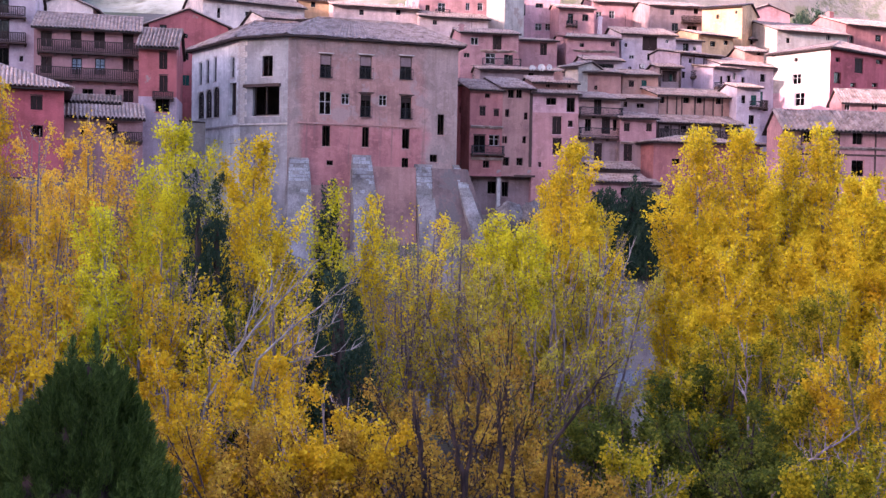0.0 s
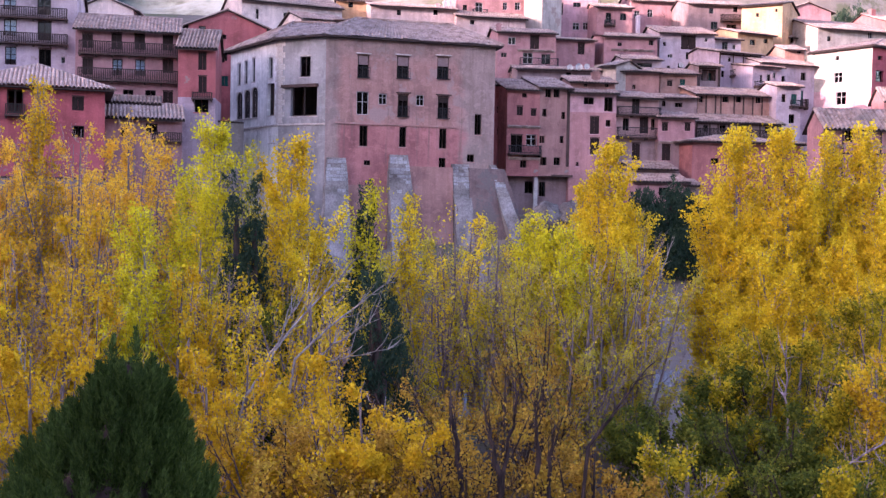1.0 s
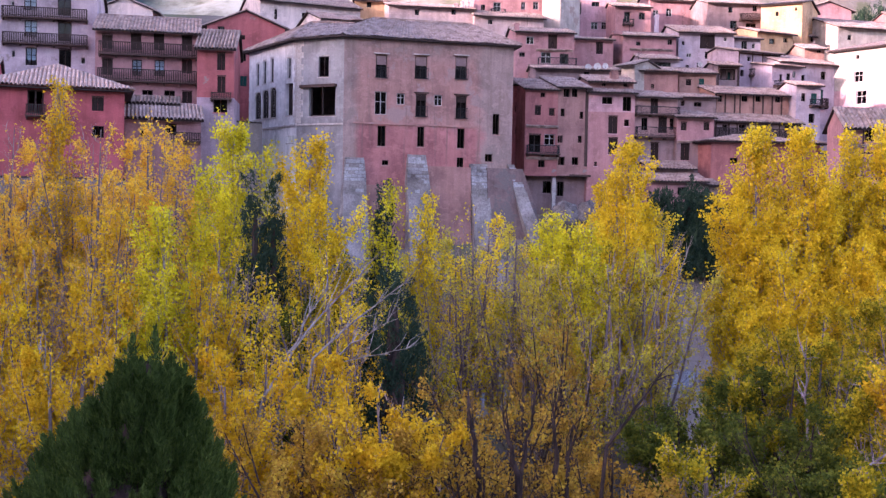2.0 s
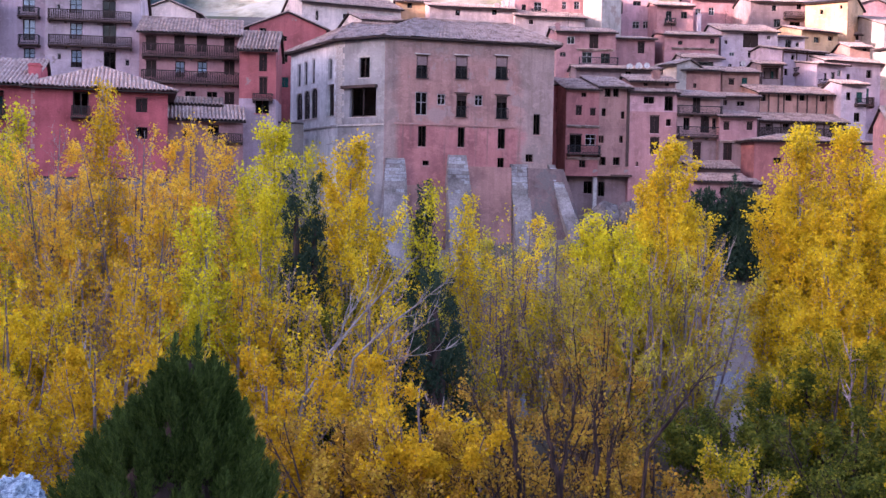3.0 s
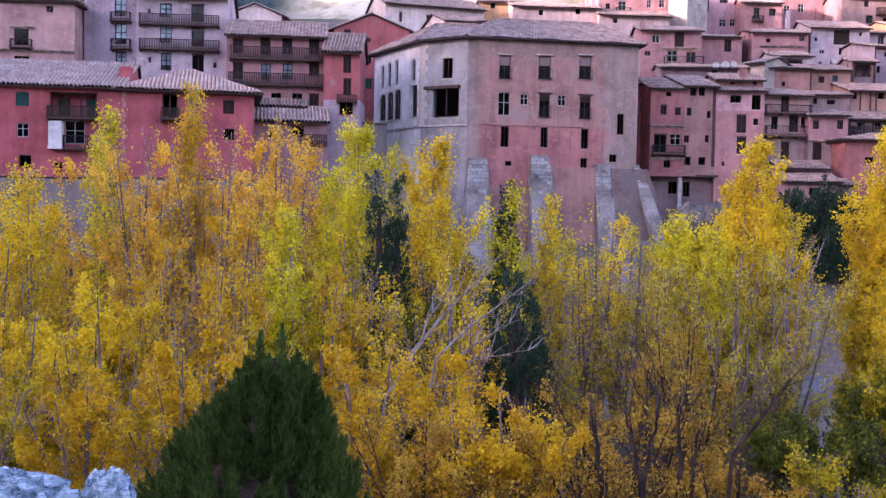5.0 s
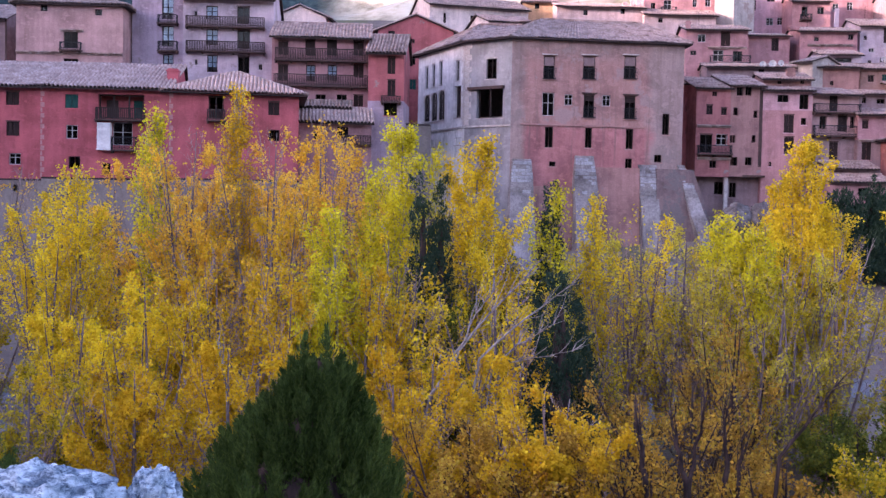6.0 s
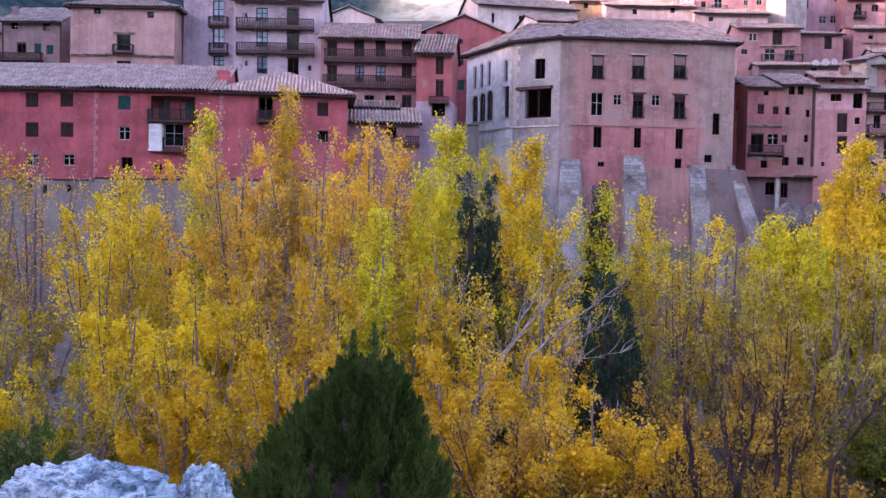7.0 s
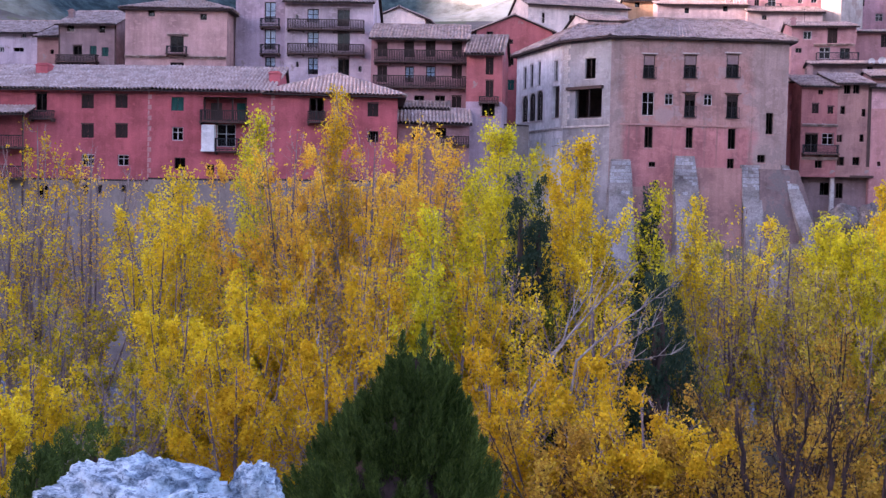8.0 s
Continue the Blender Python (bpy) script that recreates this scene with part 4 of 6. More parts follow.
house('pale grey plastered house with small windows', (-66.17, 110), 0, 8.01, 8, 36.94, 'lilac', 'front', 1.7, over=0.65,
      wins=[(6.39, -0.35, 0.5, 0.46, 'p'), (5.84, -1.8, 1.12, 0.41, 'o'), (3.97, -1.8, 0.5, 0.52, 'p')])
house('small brown plastered house', (-56.17, 106), 0, 2.38, 7, 35.93, 'brown', 'front', 1.27, over=0.65,
      wins=[(1.56, -1.56, 0.36, 0.45, 'o')])
house('dull plastered house with a dark gallery', (-52.9, 104), 0, 5.9, 8, 36.82, 'dusk', 'front', 1.78, over=0.65, timber=3,
      wins=[(1.22, -0.43, 0.7, 0.71, 'o'), (4.41, -0.54, 0.69, 0.7, 'o'), (1.94, -2.61, 0.93, 0.98, 'd'), (3.56, -2.61, 0.69, 0.98, 'g'), (4.77, -2.71, 0.69, 0.87, 'g')],
      balc=[(0.03, 4.15, -3.7, 0.65, 'w')],
      chim=[(0.43, 1.64, 0.51)])
house('tall lilac plastered house with small iron balconies', (-34.75, 103), 0, 4.86, 9, 40.41, 'lilac2', 'front', 1.7, over=0.65,
      wins=[(3.33, -2.73, 1.09, 1.89, 'c'), (3.37, -5.25, 1.09, 1.89, 'c'), (3.4, -7.46, 0.98, 1.16, 'c')],
      balc=[(2.58, 4.33, -4.1, 0.73, 'i'), (2.62, 4.37, -6.62, 0.84, 'i')])
house('tall grey plastered house with long wooden balconies', (-29.67, 102), 7.04, 8.15, 9, 38.55, 'lilac', 'front', 1.7, over=0.8, aerial=[(2.45, 1.7)],
      wins=[(2.54, 1.27, 1.05, 1.45, 'c'), (5.36, 1.32, 1.04, 1.45, 'd'), (2.58, -1.32, 1.05, 1.24, 'c'), (5.41, -1.48, 1.15, 1.55, 'd'), (2.62, -3.5, 1.05, 1.45, 'c'), (5.45, -3.66, 1.15, 1.66, 'd'), (2.66, -5.94, 0.94, 1.56, 'c'), (5.49, -6.05, 1.05, 1.66, 'd'), (1.19, -5.81, 0.31, 0.57, 'p'), (7.01, -6.12, 0.37, 0.57, 'p'), (1.12, -1.45, 0.31, 0.52, 'p')],
      balc=[(0.3, 7.37, -2.6, 0.88, 'w'), (0.34, 7.41, -4.83, 0.88, 'w')])
house('pink plastered house with two dark timber balconies', (-21.06, 100), 6.64, 8.65, 8, 34.92, 'pink2', 'front', 1.7, over=0.8,
      wins=[(0.98, -1.12, 0.88, 1.18, 's'), (3.38, -1.03, 0.88, 1.39, 's'), (5.3, -0.96, 0.89, 1.39, 's'), (7.67, -0.97, 0.89, 1.29, 's'), (1.01, -3.29, 0.88, 1.38, 's'), (3.46, -3.25, 0.83, 1.39, 'c'), (5.37, -3.19, 0.84, 1.39, 'c'), (7.7, -2.96, 0.89, 1.2, 's'), (4.37, -5.46, 0.89, 0.65, 'o'), (6.24, -5.4, 0.89, 0.6, 'o'), (7.73, -5.65, 0.84, 1, 's')],
      balc=[(0.32, 8.53, -2.18, 1.04, 'w'), (0.24, 8.56, -4.42, 0.99, 'w')])
house('low pink house with a sagging tile roof', (-17.57, 95), 9.44, 6.09, 6, 27.03, 'pink2', 'front', 1.27, over=0.7,
      wins=[(3.65, -0.93, 0.94, 0.95, 'o'), (1.55, -1.18, 0.65, 0.76, 'o')],
      balc=[(3.67, 6.03, -1.84, 0.67, 'w')])
house('narrow tile roofed lean-to on a pink house', (-17.95, 98), 6.93, 4.14, 3, 28.43, 'pink2', 'front', 0.59, over=0.5)
house('narrow red house with brown shutters', (-12.3, 99), 0, 3.14, 6, 33.45, 'red2', 'front', 1.78, over=0.65, split=(-4.31, 'lilac2'),
      wins=[(2.03, -1.21, 0.69, 1.47, 's'), (2.06, -3.17, 0.69, 1.37, 's'), (1.99, -4.99, 1.18, 1.18, 'o')],
      balc=[(1.24, 2.91, -4.4, 0.39, 'w')])
house('red gabled house behind a narrow house', (-13.7, 118), 7.26, 7.91, 9, 38.27, 'red2', 'side', 1.61, over=0.65,
      wins=[(3.66, -3.11, 0.59, 0.82, 'o'), (3.7, -5.57, 0.7, 1.06, 'g'), (1.4, -0.34, 0.7, 0.82, 'o'), (3.63, -1.07, 0.41, 0.47, 'o')])
house('white gabled house under the hill', (-25.54, 122), 0, 5.73, 8, 40.22, 'cream', 'side', 1.19, over=0.65,
      wins=[(2.11, 0.1, 0.48, 0.48, 'o')])
house('pale pink church house with an arched window', (-9.42, 133), 19.01, 12.28, 9, 43.7, 'cream', 'front', 1.7, over=0.65,
      wins=[(1.87, -1.52, 0.34, 1.18, 'o'), (5.26, -1.33, 0.56, 0.66, 'a')])
house('tiled outbuilding beside a palace', (-2.14, 116), 23.26, 5.06, 6, 38.99, 'cream', 'front', 1.02, over=0.65)
house('orange plastered house in late light', (1.54, 140), 0, 4.17, 7, 45.28, 'ochre', 'front', 1.27, over=0.65,
      wins=[(1.75, -0.49, 0.56, 0.69, 'o')])
house('grey rubble stone base under red houses', (-55.65, 85.2), 2.34, 19.59, 6, 21.37, 'rubble', 'none', 0, over=0.65,
      wins=[(10.81, -0.98, 0.95, 1.09, 'o'), (14.35, -0.69, 0.52, 0.72, 'o'), (15.53, -0.66, 0.47, 0.72, 'o'), (17.54, -0.58, 0.37, 0.54, 'o')])
house('grey rubble stone base under red houses', (-36.08, 86), 6.99, 9.85, 6, 21.56, 'rubble', 'none', 0, over=0.65,
      wins=[(2.28, -1.18, 0.63, 0.72, 'o')])
house('grey rubble stone base under red houses', (-26.3, 87.2), 12.04, 10.07, 6, 21.68, 'rubble', 'none', 0, over=0.65)
house('grey stone retaining wall below a narrow house', (-15.79, 98), 29.55, 10.14, 3, 27.27, 'rubble', 'none', 0, over=0.65)

# the first row below the town
house('dark red side house', (16.57, 109), 0, 1.42, 8, 32.06, 'red2', 'front', 0.96, over=0.65,
      wins=[(0.44, -2.33, 0.27, 0.65, 'o'), (0.49, -4.45, 0.27, 0.65, 'o')])
house('red plastered house with a glazed loggia', (17.39, 106), 7.12, 3.23, 8, 31.42, 'red3', 'front', 1.28, over=0.5, base=23.23, aerial=[(1.61, 1.6)],
      wins=[(1.25, -2.02, 0.6, 0.84, 's'), (2.63, -2.13, 0.55, 0.63, 's'), (1.71, -0.52, 0.49, 0.42, 'o'), (1.01, -5.14, 1.2, 1.69, 'd'), (2.48, -4.73, 1.1, 1.06, 'p'), (1.71, -7.03, 0.66, 0.69, 'o')],
      balc=[(0.16, 3.28, -6.08, 0.79, 'i'), (0.09, 3.27, -3.43, 0.21, 'b'), (0.17, 3.35, -6.45, 0.21, 'b')])
house('tall timber framed house', (20.54, 106.4), 10.91, 3.17, 8, 31.75, 'brown', 'front', 1.28, over=0.65, base=23.3, timber=5,
      wins=[(0.92, -0.56, 0.62, 0.79, 'o'), (1.77, -0.52, 0.62, 0.79, 'o'), (0.57, -2.42, 0.45, 0.74, 'o'), (2.51, -2.62, 0.4, 0.69, 'o'), (0.36, -4.98, 0.51, 0.69, 'o'), (2.4, -4.91, 0.4, 0.69, 'o'), (0.53, -7.04, 0.68, 0.8, 'o'), (1.95, -7.01, 0.68, 0.75, 'o')])
house('pale pink plastered house with dark openings', (23.66, 107), 0, 4.55, 8, 31.38, 'pale2', 'front', 1.02, over=0.65, split=(-1.86, 'pink'),
      wins=[(1.84, -0.75, 1.02, 0.69, 'o'), (3.78, -1.03, 0.86, 1.38, 'o'), (2.44, -3.09, 0.91, 1.65, 's'), (3.78, -2.85, 0.48, 0.64, 'o'), (2.5, -5.11, 0.91, 1.55, 's'), (3.84, -5.09, 0.48, 0.64, 'o'), (0.83, -6.85, 0.27, 0.43, 'o')])
house('attic storey with small openings under a tile roof', (24.08, 109), 0, 4.47, 6, 32.62, 'brown', 'front', 0.83, over=0.65,
      wins=[(1.53, -0.29, 0.38, 0.32, 'o'), (3.66, -0.24, 0.38, 0.32, 'o')],
      chim=[(2.76, 1.16, 0.74)])
undercroft = house('plain wall and dark undercroft of the terrace', (17.95, 107.5), 4.57, 6.28, 7, 23.31, 'dusk', 'none', 0, over=0.65,
      wins=[(2, -1.1, 0.88, 1.18, 'o'), (3.33, -1.24, 0.66, 1.4, 'o')])
pillar = Geo()
pillar.box(2.25, -0.95, 0.0, 2.6, -0.6, 23.25 - undercroft.matrix_world.translation.z)
part("pillar", pillar, LINTEL, undercroft, "pale stone pillar under the overhang")
lip = Geo()
lip.box(-0.3, -1.15, 23.254 - undercroft.matrix_world.translation.z, 6.0, 0.0, 23.45 - undercroft.matrix_world.translation.z)
part("overhang", lip, BEAM, undercroft, "dark timber overhang")
house('dull plastered house with two railed galleries', (28.36, 107.5), 6.55, 4.38, 8, 31.12, 'beige', 'front', 0.9, over=0.9, split=(-4.08, 'dusk'),
      wins=[(1.99, -0.81, 0.79, 1.5, 's'), (1.03, -2.61, 0.67, 1.18, 'o'), (2.89, -2.66, 0.9, 1.5, 's'), (2.12, -5.27, 0.84, 1.72, 's'), (3.84, -2.53, 0.45, 1.08, 'o')],
      balc=[(-0.01, 4.38, -1.66, 0.75, 'i'), (0.06, 4.45, -3.81, 0.91, 'i')])
house('dull pink plastered house with shutters', (32.41, 107), 0, 3.65, 8, 29.21, 'pink2', 'front', 0.83, over=0.65, split=(-2.29, 'dusk'),
      wins=[(0.67, -0.88, 0.59, 0.75, 's'), (2.93, -0.83, 0.59, 0.75, 's'), (0.85, -3.33, 0.86, 1.6, 's'), (2.51, -2.98, 0.75, 0.91, 'o')],
      balc=[(0.07, 3.72, -2.29, 0.32, 'b')])
house('brown plastered house with a tile roof', (30.47, 116), 0, 4.65, 7, 34.68, 'brown', 'front', 0.77, over=0.65, aerial=[(1.39, 1.7)],
      wins=[(1.96, -1.56, 0.35, 0.46, 'o')])
house('ochre pink house with a green shutter', (35.54, 117), 0, 3.99, 7, 34.73, 'ochrepink', 'front', 0.83, over=0.65,
      wins=[(1.03, -1.01, 0.59, 0.58, 's'), (2.43, -0.92, 0.59, 0.76, 'g')])
house('small dull plastered house', (34.02, 112.5), 0, 4.06, 5, 31.7, 'dusk', 'front', 0.51, over=0.65,
      wins=[(0.58, -0.59, 0.39, 0.56, 'o'), (2.16, -0.67, 0.79, 0.45, 'o')])
house('long timber framed gallery house', (38.13, 113), 6.01, 9.55, 7, 32.27, 'ochrepink', 'front', 1.02, over=0.7, timber=9,
      wins=[(0.55, -0.52, 0.53, 0.67, 'o'), (3.28, -0.44, 0.71, 0.62, 'o'), (4.77, -0.4, 0.6, 0.62, 'o'), (6.98, -0.39, 0.6, 0.62, 'o'), (8.42, -0.34, 0.6, 0.62, 'o')])
house('dull house with a dark boarded gallery', (37.2, 110), 6.16, 9.32, 6, 29.25, 'dusk', 'front', 1.02, over=0.6, timber=8,
      wins=[(1.06, -0.71, 0.58, 0.66, 'o'), (2.91, -0.65, 0.7, 0.66, 'o'), (5.24, -0.7, 0.7, 0.66, 'o'), (7.88, -0.63, 0.7, 0.66, 'o')],
      balc=[(0.17, 9.26, -1.6, 0.88, 'w')])
house('red plastered house with a low tile roof', (34.85, 104), 5.16, 11.12, 8, 26.83, 'red3', 'hip', 0.77, over=0.65,
      wins=[(2.31, -1.83, 0.82, 0.54, 'o'), (4.91, -2.3, 0.83, 0.65, 'o')])
house('low tile roofed shed', (29.04, 104), 0, 4.18, 5, 24.13, 'dusk', 'front', 0.64, over=0.65)
house('low pink shed with a dark door', (28.34, 101), 0, 5.08, 5, 22.86, 'pink2', 'front', 0.64, over=0.65,
      wins=[(2.87, -0.9, 0.81, 0.71, 'o')])
house('dark lean-to shed with a tile roof', (33.39, 101.5), 0, 1.43, 4, 22.58, 'dusk', 'front', 0.45, over=0.65)

# the second row
house('red house with a black iron balcony', (18.81, 122), 0, 6.44, 8, 39.24, 'pink2', 'front', 1.02, over=0.65, aerial=[(1.93, 1.7)],
      wins=[(1.57, -0.86, 0.87, 0.86, 'p'), (4.07, -0.95, 1, 1.47, 's'), (3.36, -2.69, 1.13, 1.23, 'p'), (5.37, -2.74, 1.01, 1.11, 'o'), (0.73, -2.42, 0.62, 0.49, 'o')],
      balc=[(2.44, 6.64, -3.57, 0.86, 'i'), (2.21, 6.29, -1.8, 0.49, 'b')],
      chim=[(0.18, 0.99, 0.48)])
house('plain pink house between neighbours', (25.91, 127), 0, 4.88, 8, 39.41, 'pink', 'front', 0.77, over=0.65,
      wins=[(3.31, -0.93, 0.79, 1.28, 's')])
house('dull wall below with aerials', (20.2, 117), 0, 9.21, 6, 34.7, 'dusk', 'front', 0.64, over=0.65,
      wins=[(5.44, -0.38, 0.61, 0.47, 'o')])
house('tiled house with a lit chimney wall', (31.9, 127), -0, 6.22, 8, 39.99, 'pink2', 'front', 0.96, over=0.65, aerial=[(1.86, 1.7)],
      wins=[(1.81, -0.83, 0.53, 0.45, 'o'), (5.49, -0.55, 0.54, 0.58, 'o')],
      balc=[(0.83, 5.71, -1.42, 0.39, 'b')],
      chim=[(-0.59, 0.52, 1.01)])
house('pale house with a broken tile eave', (32.67, 121), 0, 4.09, 6, 36.63, 'lilac', 'front', 0.77, over=0.65,
      wins=[(2.18, -0.55, 1.92, 0.49, 'o')])
house('white lit wall end of a small house', (29.12, 116.4), -51.95, 1.78, 4, 35.19, 'white', 'front', 0.58, over=0.65,
      chim=[(-0.63, 0.2, 0.95)])
house('pale lilac house with a louvred attic window', (38.68, 128), 0, 6.56, 9, 40.8, 'lilac', 'front', 1.41, over=0.65, aerial=[(1.97, 1.7)],
      wins=[(3.43, -1.04, 1.78, 1.57, 's'), (1.29, -2.63, 0.61, 0.46, 'p'), (3.54, -2.55, 0.75, 0.85, 'o'), (5.55, -0.63, 0.41, 0.53, 'p'), (5.66, -2.54, 0.69, 0.59, 'p'), (2.54, -3.7, 0.61, 0.52, 'o'), (0.57, -1.28, 0.34, 0.46, 'o'), (4.73, -3.62, 0.41, 0.53, 'p'), (1.12, -4.01, 0.41, 0.52, 'o')],
      balc=[(4.14, 6.61, -1.89, 0.26, 'b')],
      chim=[(-1.23, 2.7, 0.43)])
house('pale lilac lower wing', (45.33, 129), 0, 3.48, 8, 40.36, 'lilac', 'front', 0.77, over=0.65,
      wins=[(1.54, -0.67, 0.7, 0.93, 'o'), (1.17, -2.08, 0.7, 0.8, 'o'), (2.66, -0.76, 0.42, 0.6, 'p'), (2.56, -2.1, 0.49, 0.66, 'o')],
      balc=[(0.18, 3.52, -1.46, 0.27, 'b')])
house('small dark boarded gallery of a house', (40.36, 119), 0, 2.43, 5, 35.89, 'dusk', 'front', 0.58, over=0.65, timber=4,
      wins=[(1.11, -0.92, 1.79, 1.22, 'l')])
house('lilac house with narrow windows', (44.06, 123), 19.7, 5.93, 7, 38.1, 'lilac2', 'front', 0.77, over=0.65, timber=4,
      wins=[(1.48, -0.75, 0.49, 0.51, 'o'), (4.79, -0.63, 0.5, 0.58, 'o'), (3.04, -3.07, 0.5, 0.58, 'p'), (0.56, -2.41, 0.57, 0.76, 'o')],
      balc=[(1.54, 4.85, -2.55, 0.64, 'i')])
house('narrow dull house with dark windows', (46.79, 120), 15.17, 3.82, 7, 36.2, 'lilac2', 'front', 0.64, over=0.65,
      wins=[(1.18, -1.3, 0.38, 0.87, 'o'), (2.17, -1.11, 0.54, 0.75, 'o'), (3.39, -3.3, 0.77, 1.38, 'o'), (2.93, -0.81, 0.46, 0.75, 'p'), (0.85, -2.81, 0.46, 0.62, 'o'), (2.22, -2.86, 0.46, 0.63, 'o')],
      balc=[(0.22, 3.74, -2.12, 0.5, 'i')])

# the upper rows
house('pink house with a long row of windows', (29.31, 147), 0, 6.62, 8, 49.35, 'pale2', 'front', 1.28, over=0.65,
      wins=[(3.75, -5.02, 0.92, 0.96, 'p'), (5.05, -4.97, 0.76, 0.97, 'p'), (3.84, -2.2, 1.07, 0.59, 'o'), (5.77, -2.71, 0.61, 0.89, 'o'), (1.57, -2.89, 0.76, 1.48, 's')])
house('dark window bay beside a white tower', (27.27, 141), 0, 1.02, 6, 47.14, 'brown', 'front', 0.64, over=0.65,
      wins=[(0.54, -1.41, 0.65, 1.13, 'o'), (0.57, -3.26, 0.73, 1.13, 'o')],
      balc=[(0.05, 1.07, -2.41, 0.57, 'i')])
house('pink house with two dark windows', (34.62, 142), 0, 4.61, 7, 46.01, 'pink', 'front', 1.02, over=0.65, aerial=[(1.38, 1.7)],
      wins=[(1.51, -1.26, 0.74, 1.29, 'o'), (3.44, -1.1, 0.82, 0.86, 'o')],
      balc=[(0.94, 2.27, -2.19, 0.58, 'i')])
house('pink house high in the town', (40.72, 148), 0, 7.99, 8, 48.13, 'pink2', 'front', 1.15, over=0.65, aerial=[(2.4, 1.7)],
      wins=[(0.82, -1.79, 0.78, 1.05, 'p'), (2.61, -1.57, 0.78, 1.05, 'p'), (5.9, -1.28, 0.79, 0.6, 'o'), (7.32, -1.52, 0.55, 0.6, 'o')])
house('white plastered tower house in the sun', (24.75, 139.5), -48.14, 2.82, 4, 46.86, 'white', 'front', 0.77, over=0.65)
house('pink house with framed windows', (16.19, 139), 6.55, 8.77, 7, 47.38, 'pink', 'front', 0.96, over=0.65,
      wins=[(2.91, -2.46, 1.01, 1.25, 'p'), (6.25, -2.11, 0.58, 0.98, 'p'), (7.86, -2.01, 0.73, 0.98, 'p'), (1.12, -2.71, 0.57, 0.97, 'o')],
      balc=[(2.06, 3.87, -3.29, 0.55, 'i')])
house('low tiled house before a tower', (15.91, 136), 6.63, 8.66, 5, 43.26, 'pale', 'front', 0.9, over=0.65,
      wins=[(1.97, -0.69, 0.56, 0.54, 'o')],
      chim=[(4.38, 0.16, 0.53), (5.17, -0.07, 0.39)])
house('tiled house behind the palace', (5.59, 136), 5.49, 10.46, 7, 44.08, 'pale', 'front', 0.96, over=0.65, aerial=[(3.14, 1.7)],
      wins=[(3.41, -0.65, 0.55, 0.67, 'o'), (7.89, -0.38, 0.56, 0.68, 'o')],
      chim=[(8.23, 0.74, 0.53), (9.3, 1.3, 0.36), (9.9, 1.15, 0.36)])
house('dark house under a tile roof', (46.27, 141), 0, 7.19, 8, 46.68, 'dusk', 'front', 1.15, over=0.65,
      wins=[(6.22, -0.47, 0.61, 0.72, 'o'), (3.04, -0.75, 0.61, 0.72, 'o'), (3.46, -2.61, 0.91, 1.01, 'o'), (5.75, -2.81, 1.37, 0.87, 'o')],
      balc=[(4.21, 7.25, -1.94, 0.72, 'w')])
house('ochre plastered house in late sun', (52.17, 138), -36.37, 5.06, 8, 46.02, 'ochre', 'front', 0.9, over=0.65,
      wins=[(1.98, -1.16, 0.36, 0.57, 'o'), (4.3, -0.75, 0.28, 0.42, 'o')])
house('lower tiled house with a lit gable', (49.5, 132), 20.82, 5.63, 6, 41.82, 'ochre', 'front', 0.83, over=0.65,
      wins=[(2.37, -1, 0.91, 0.68, 'o'), (4.46, -0.68, 0.73, 0.55, 'o')])
house('far pink gabled house on the hill', (70.39, 168), 0, 7.39, 9, 51.38, 'pink2', 'side', 1.28, over=0.65)
house('long white house with a lit tile roof', (60.42, 134), 10.94, 10.54, 9, 43.07, 'white', 'front', 1.66, over=0.65,
      wins=[(1.68, -1.23, 0.58, 0.63, 'o'), (7.65, -0.41, 0.68, 0.85, 'p')])
house('long house with a lit tile roof', (55.82, 138), 8.03, 7.16, 9, 42.49, 'pale', 'front', 1.79, over=0.65,
      wins=[(3.24, -0.38, 0.49, 0.57, 'o'), (5.85, 0.13, 0.49, 0.58, 'o')])
house('red and white house high on the slope', (71.04, 137), 13.08, 13.26, 9, 44.66, 'red3', 'front', 1.66, over=0.65,
      wins=[(0.96, -1.87, 0.72, 1.01, 'o'), (5.33, -1.41, 1.11, 0.87, 'o')],
      chim=[(0.57, 2.17, 0.65)])
house('pale house partly lit by the sun', (48.36, 122), 15.15, 7.65, 8, 36.94, 'lilac', 'front', 1.28, over=0.65,
      wins=[(6.01, -1.21, 0.72, 0.9, 'o'), (5.38, -3.63, 1.43, 1.67, 'g'), (3.25, -1.63, 0.47, 0.64, 'o'), (2.77, -3.96, 0.63, 1.02, 'o')],
      balc=[(4.38, 6.29, -4.72, 0.9, 'w')])
house('brown boarded attic of a house', (53.13, 126.5), 0, 2.36, 5, 39.1, 'ochrepink', 'front', 0.77, over=0.65,
      wins=[(1.74, -0.11, 0.49, 0.53, 'o')])
house('narrow pale lilac house with a dark doorway', (46.29, 112), 0, 2.58, 5, 33.16, 'lilac', 'front', 0.58, over=0.65,
      wins=[(0.77, -1.18, 0.43, 0.82, 'o'), (1.88, -1.26, 0.62, 1.05, 'g'), (1.69, -3.26, 0.62, 0.93, 'o')],
      balc=[(1.41, 2.52, -1.96, 0.58, 'i')])
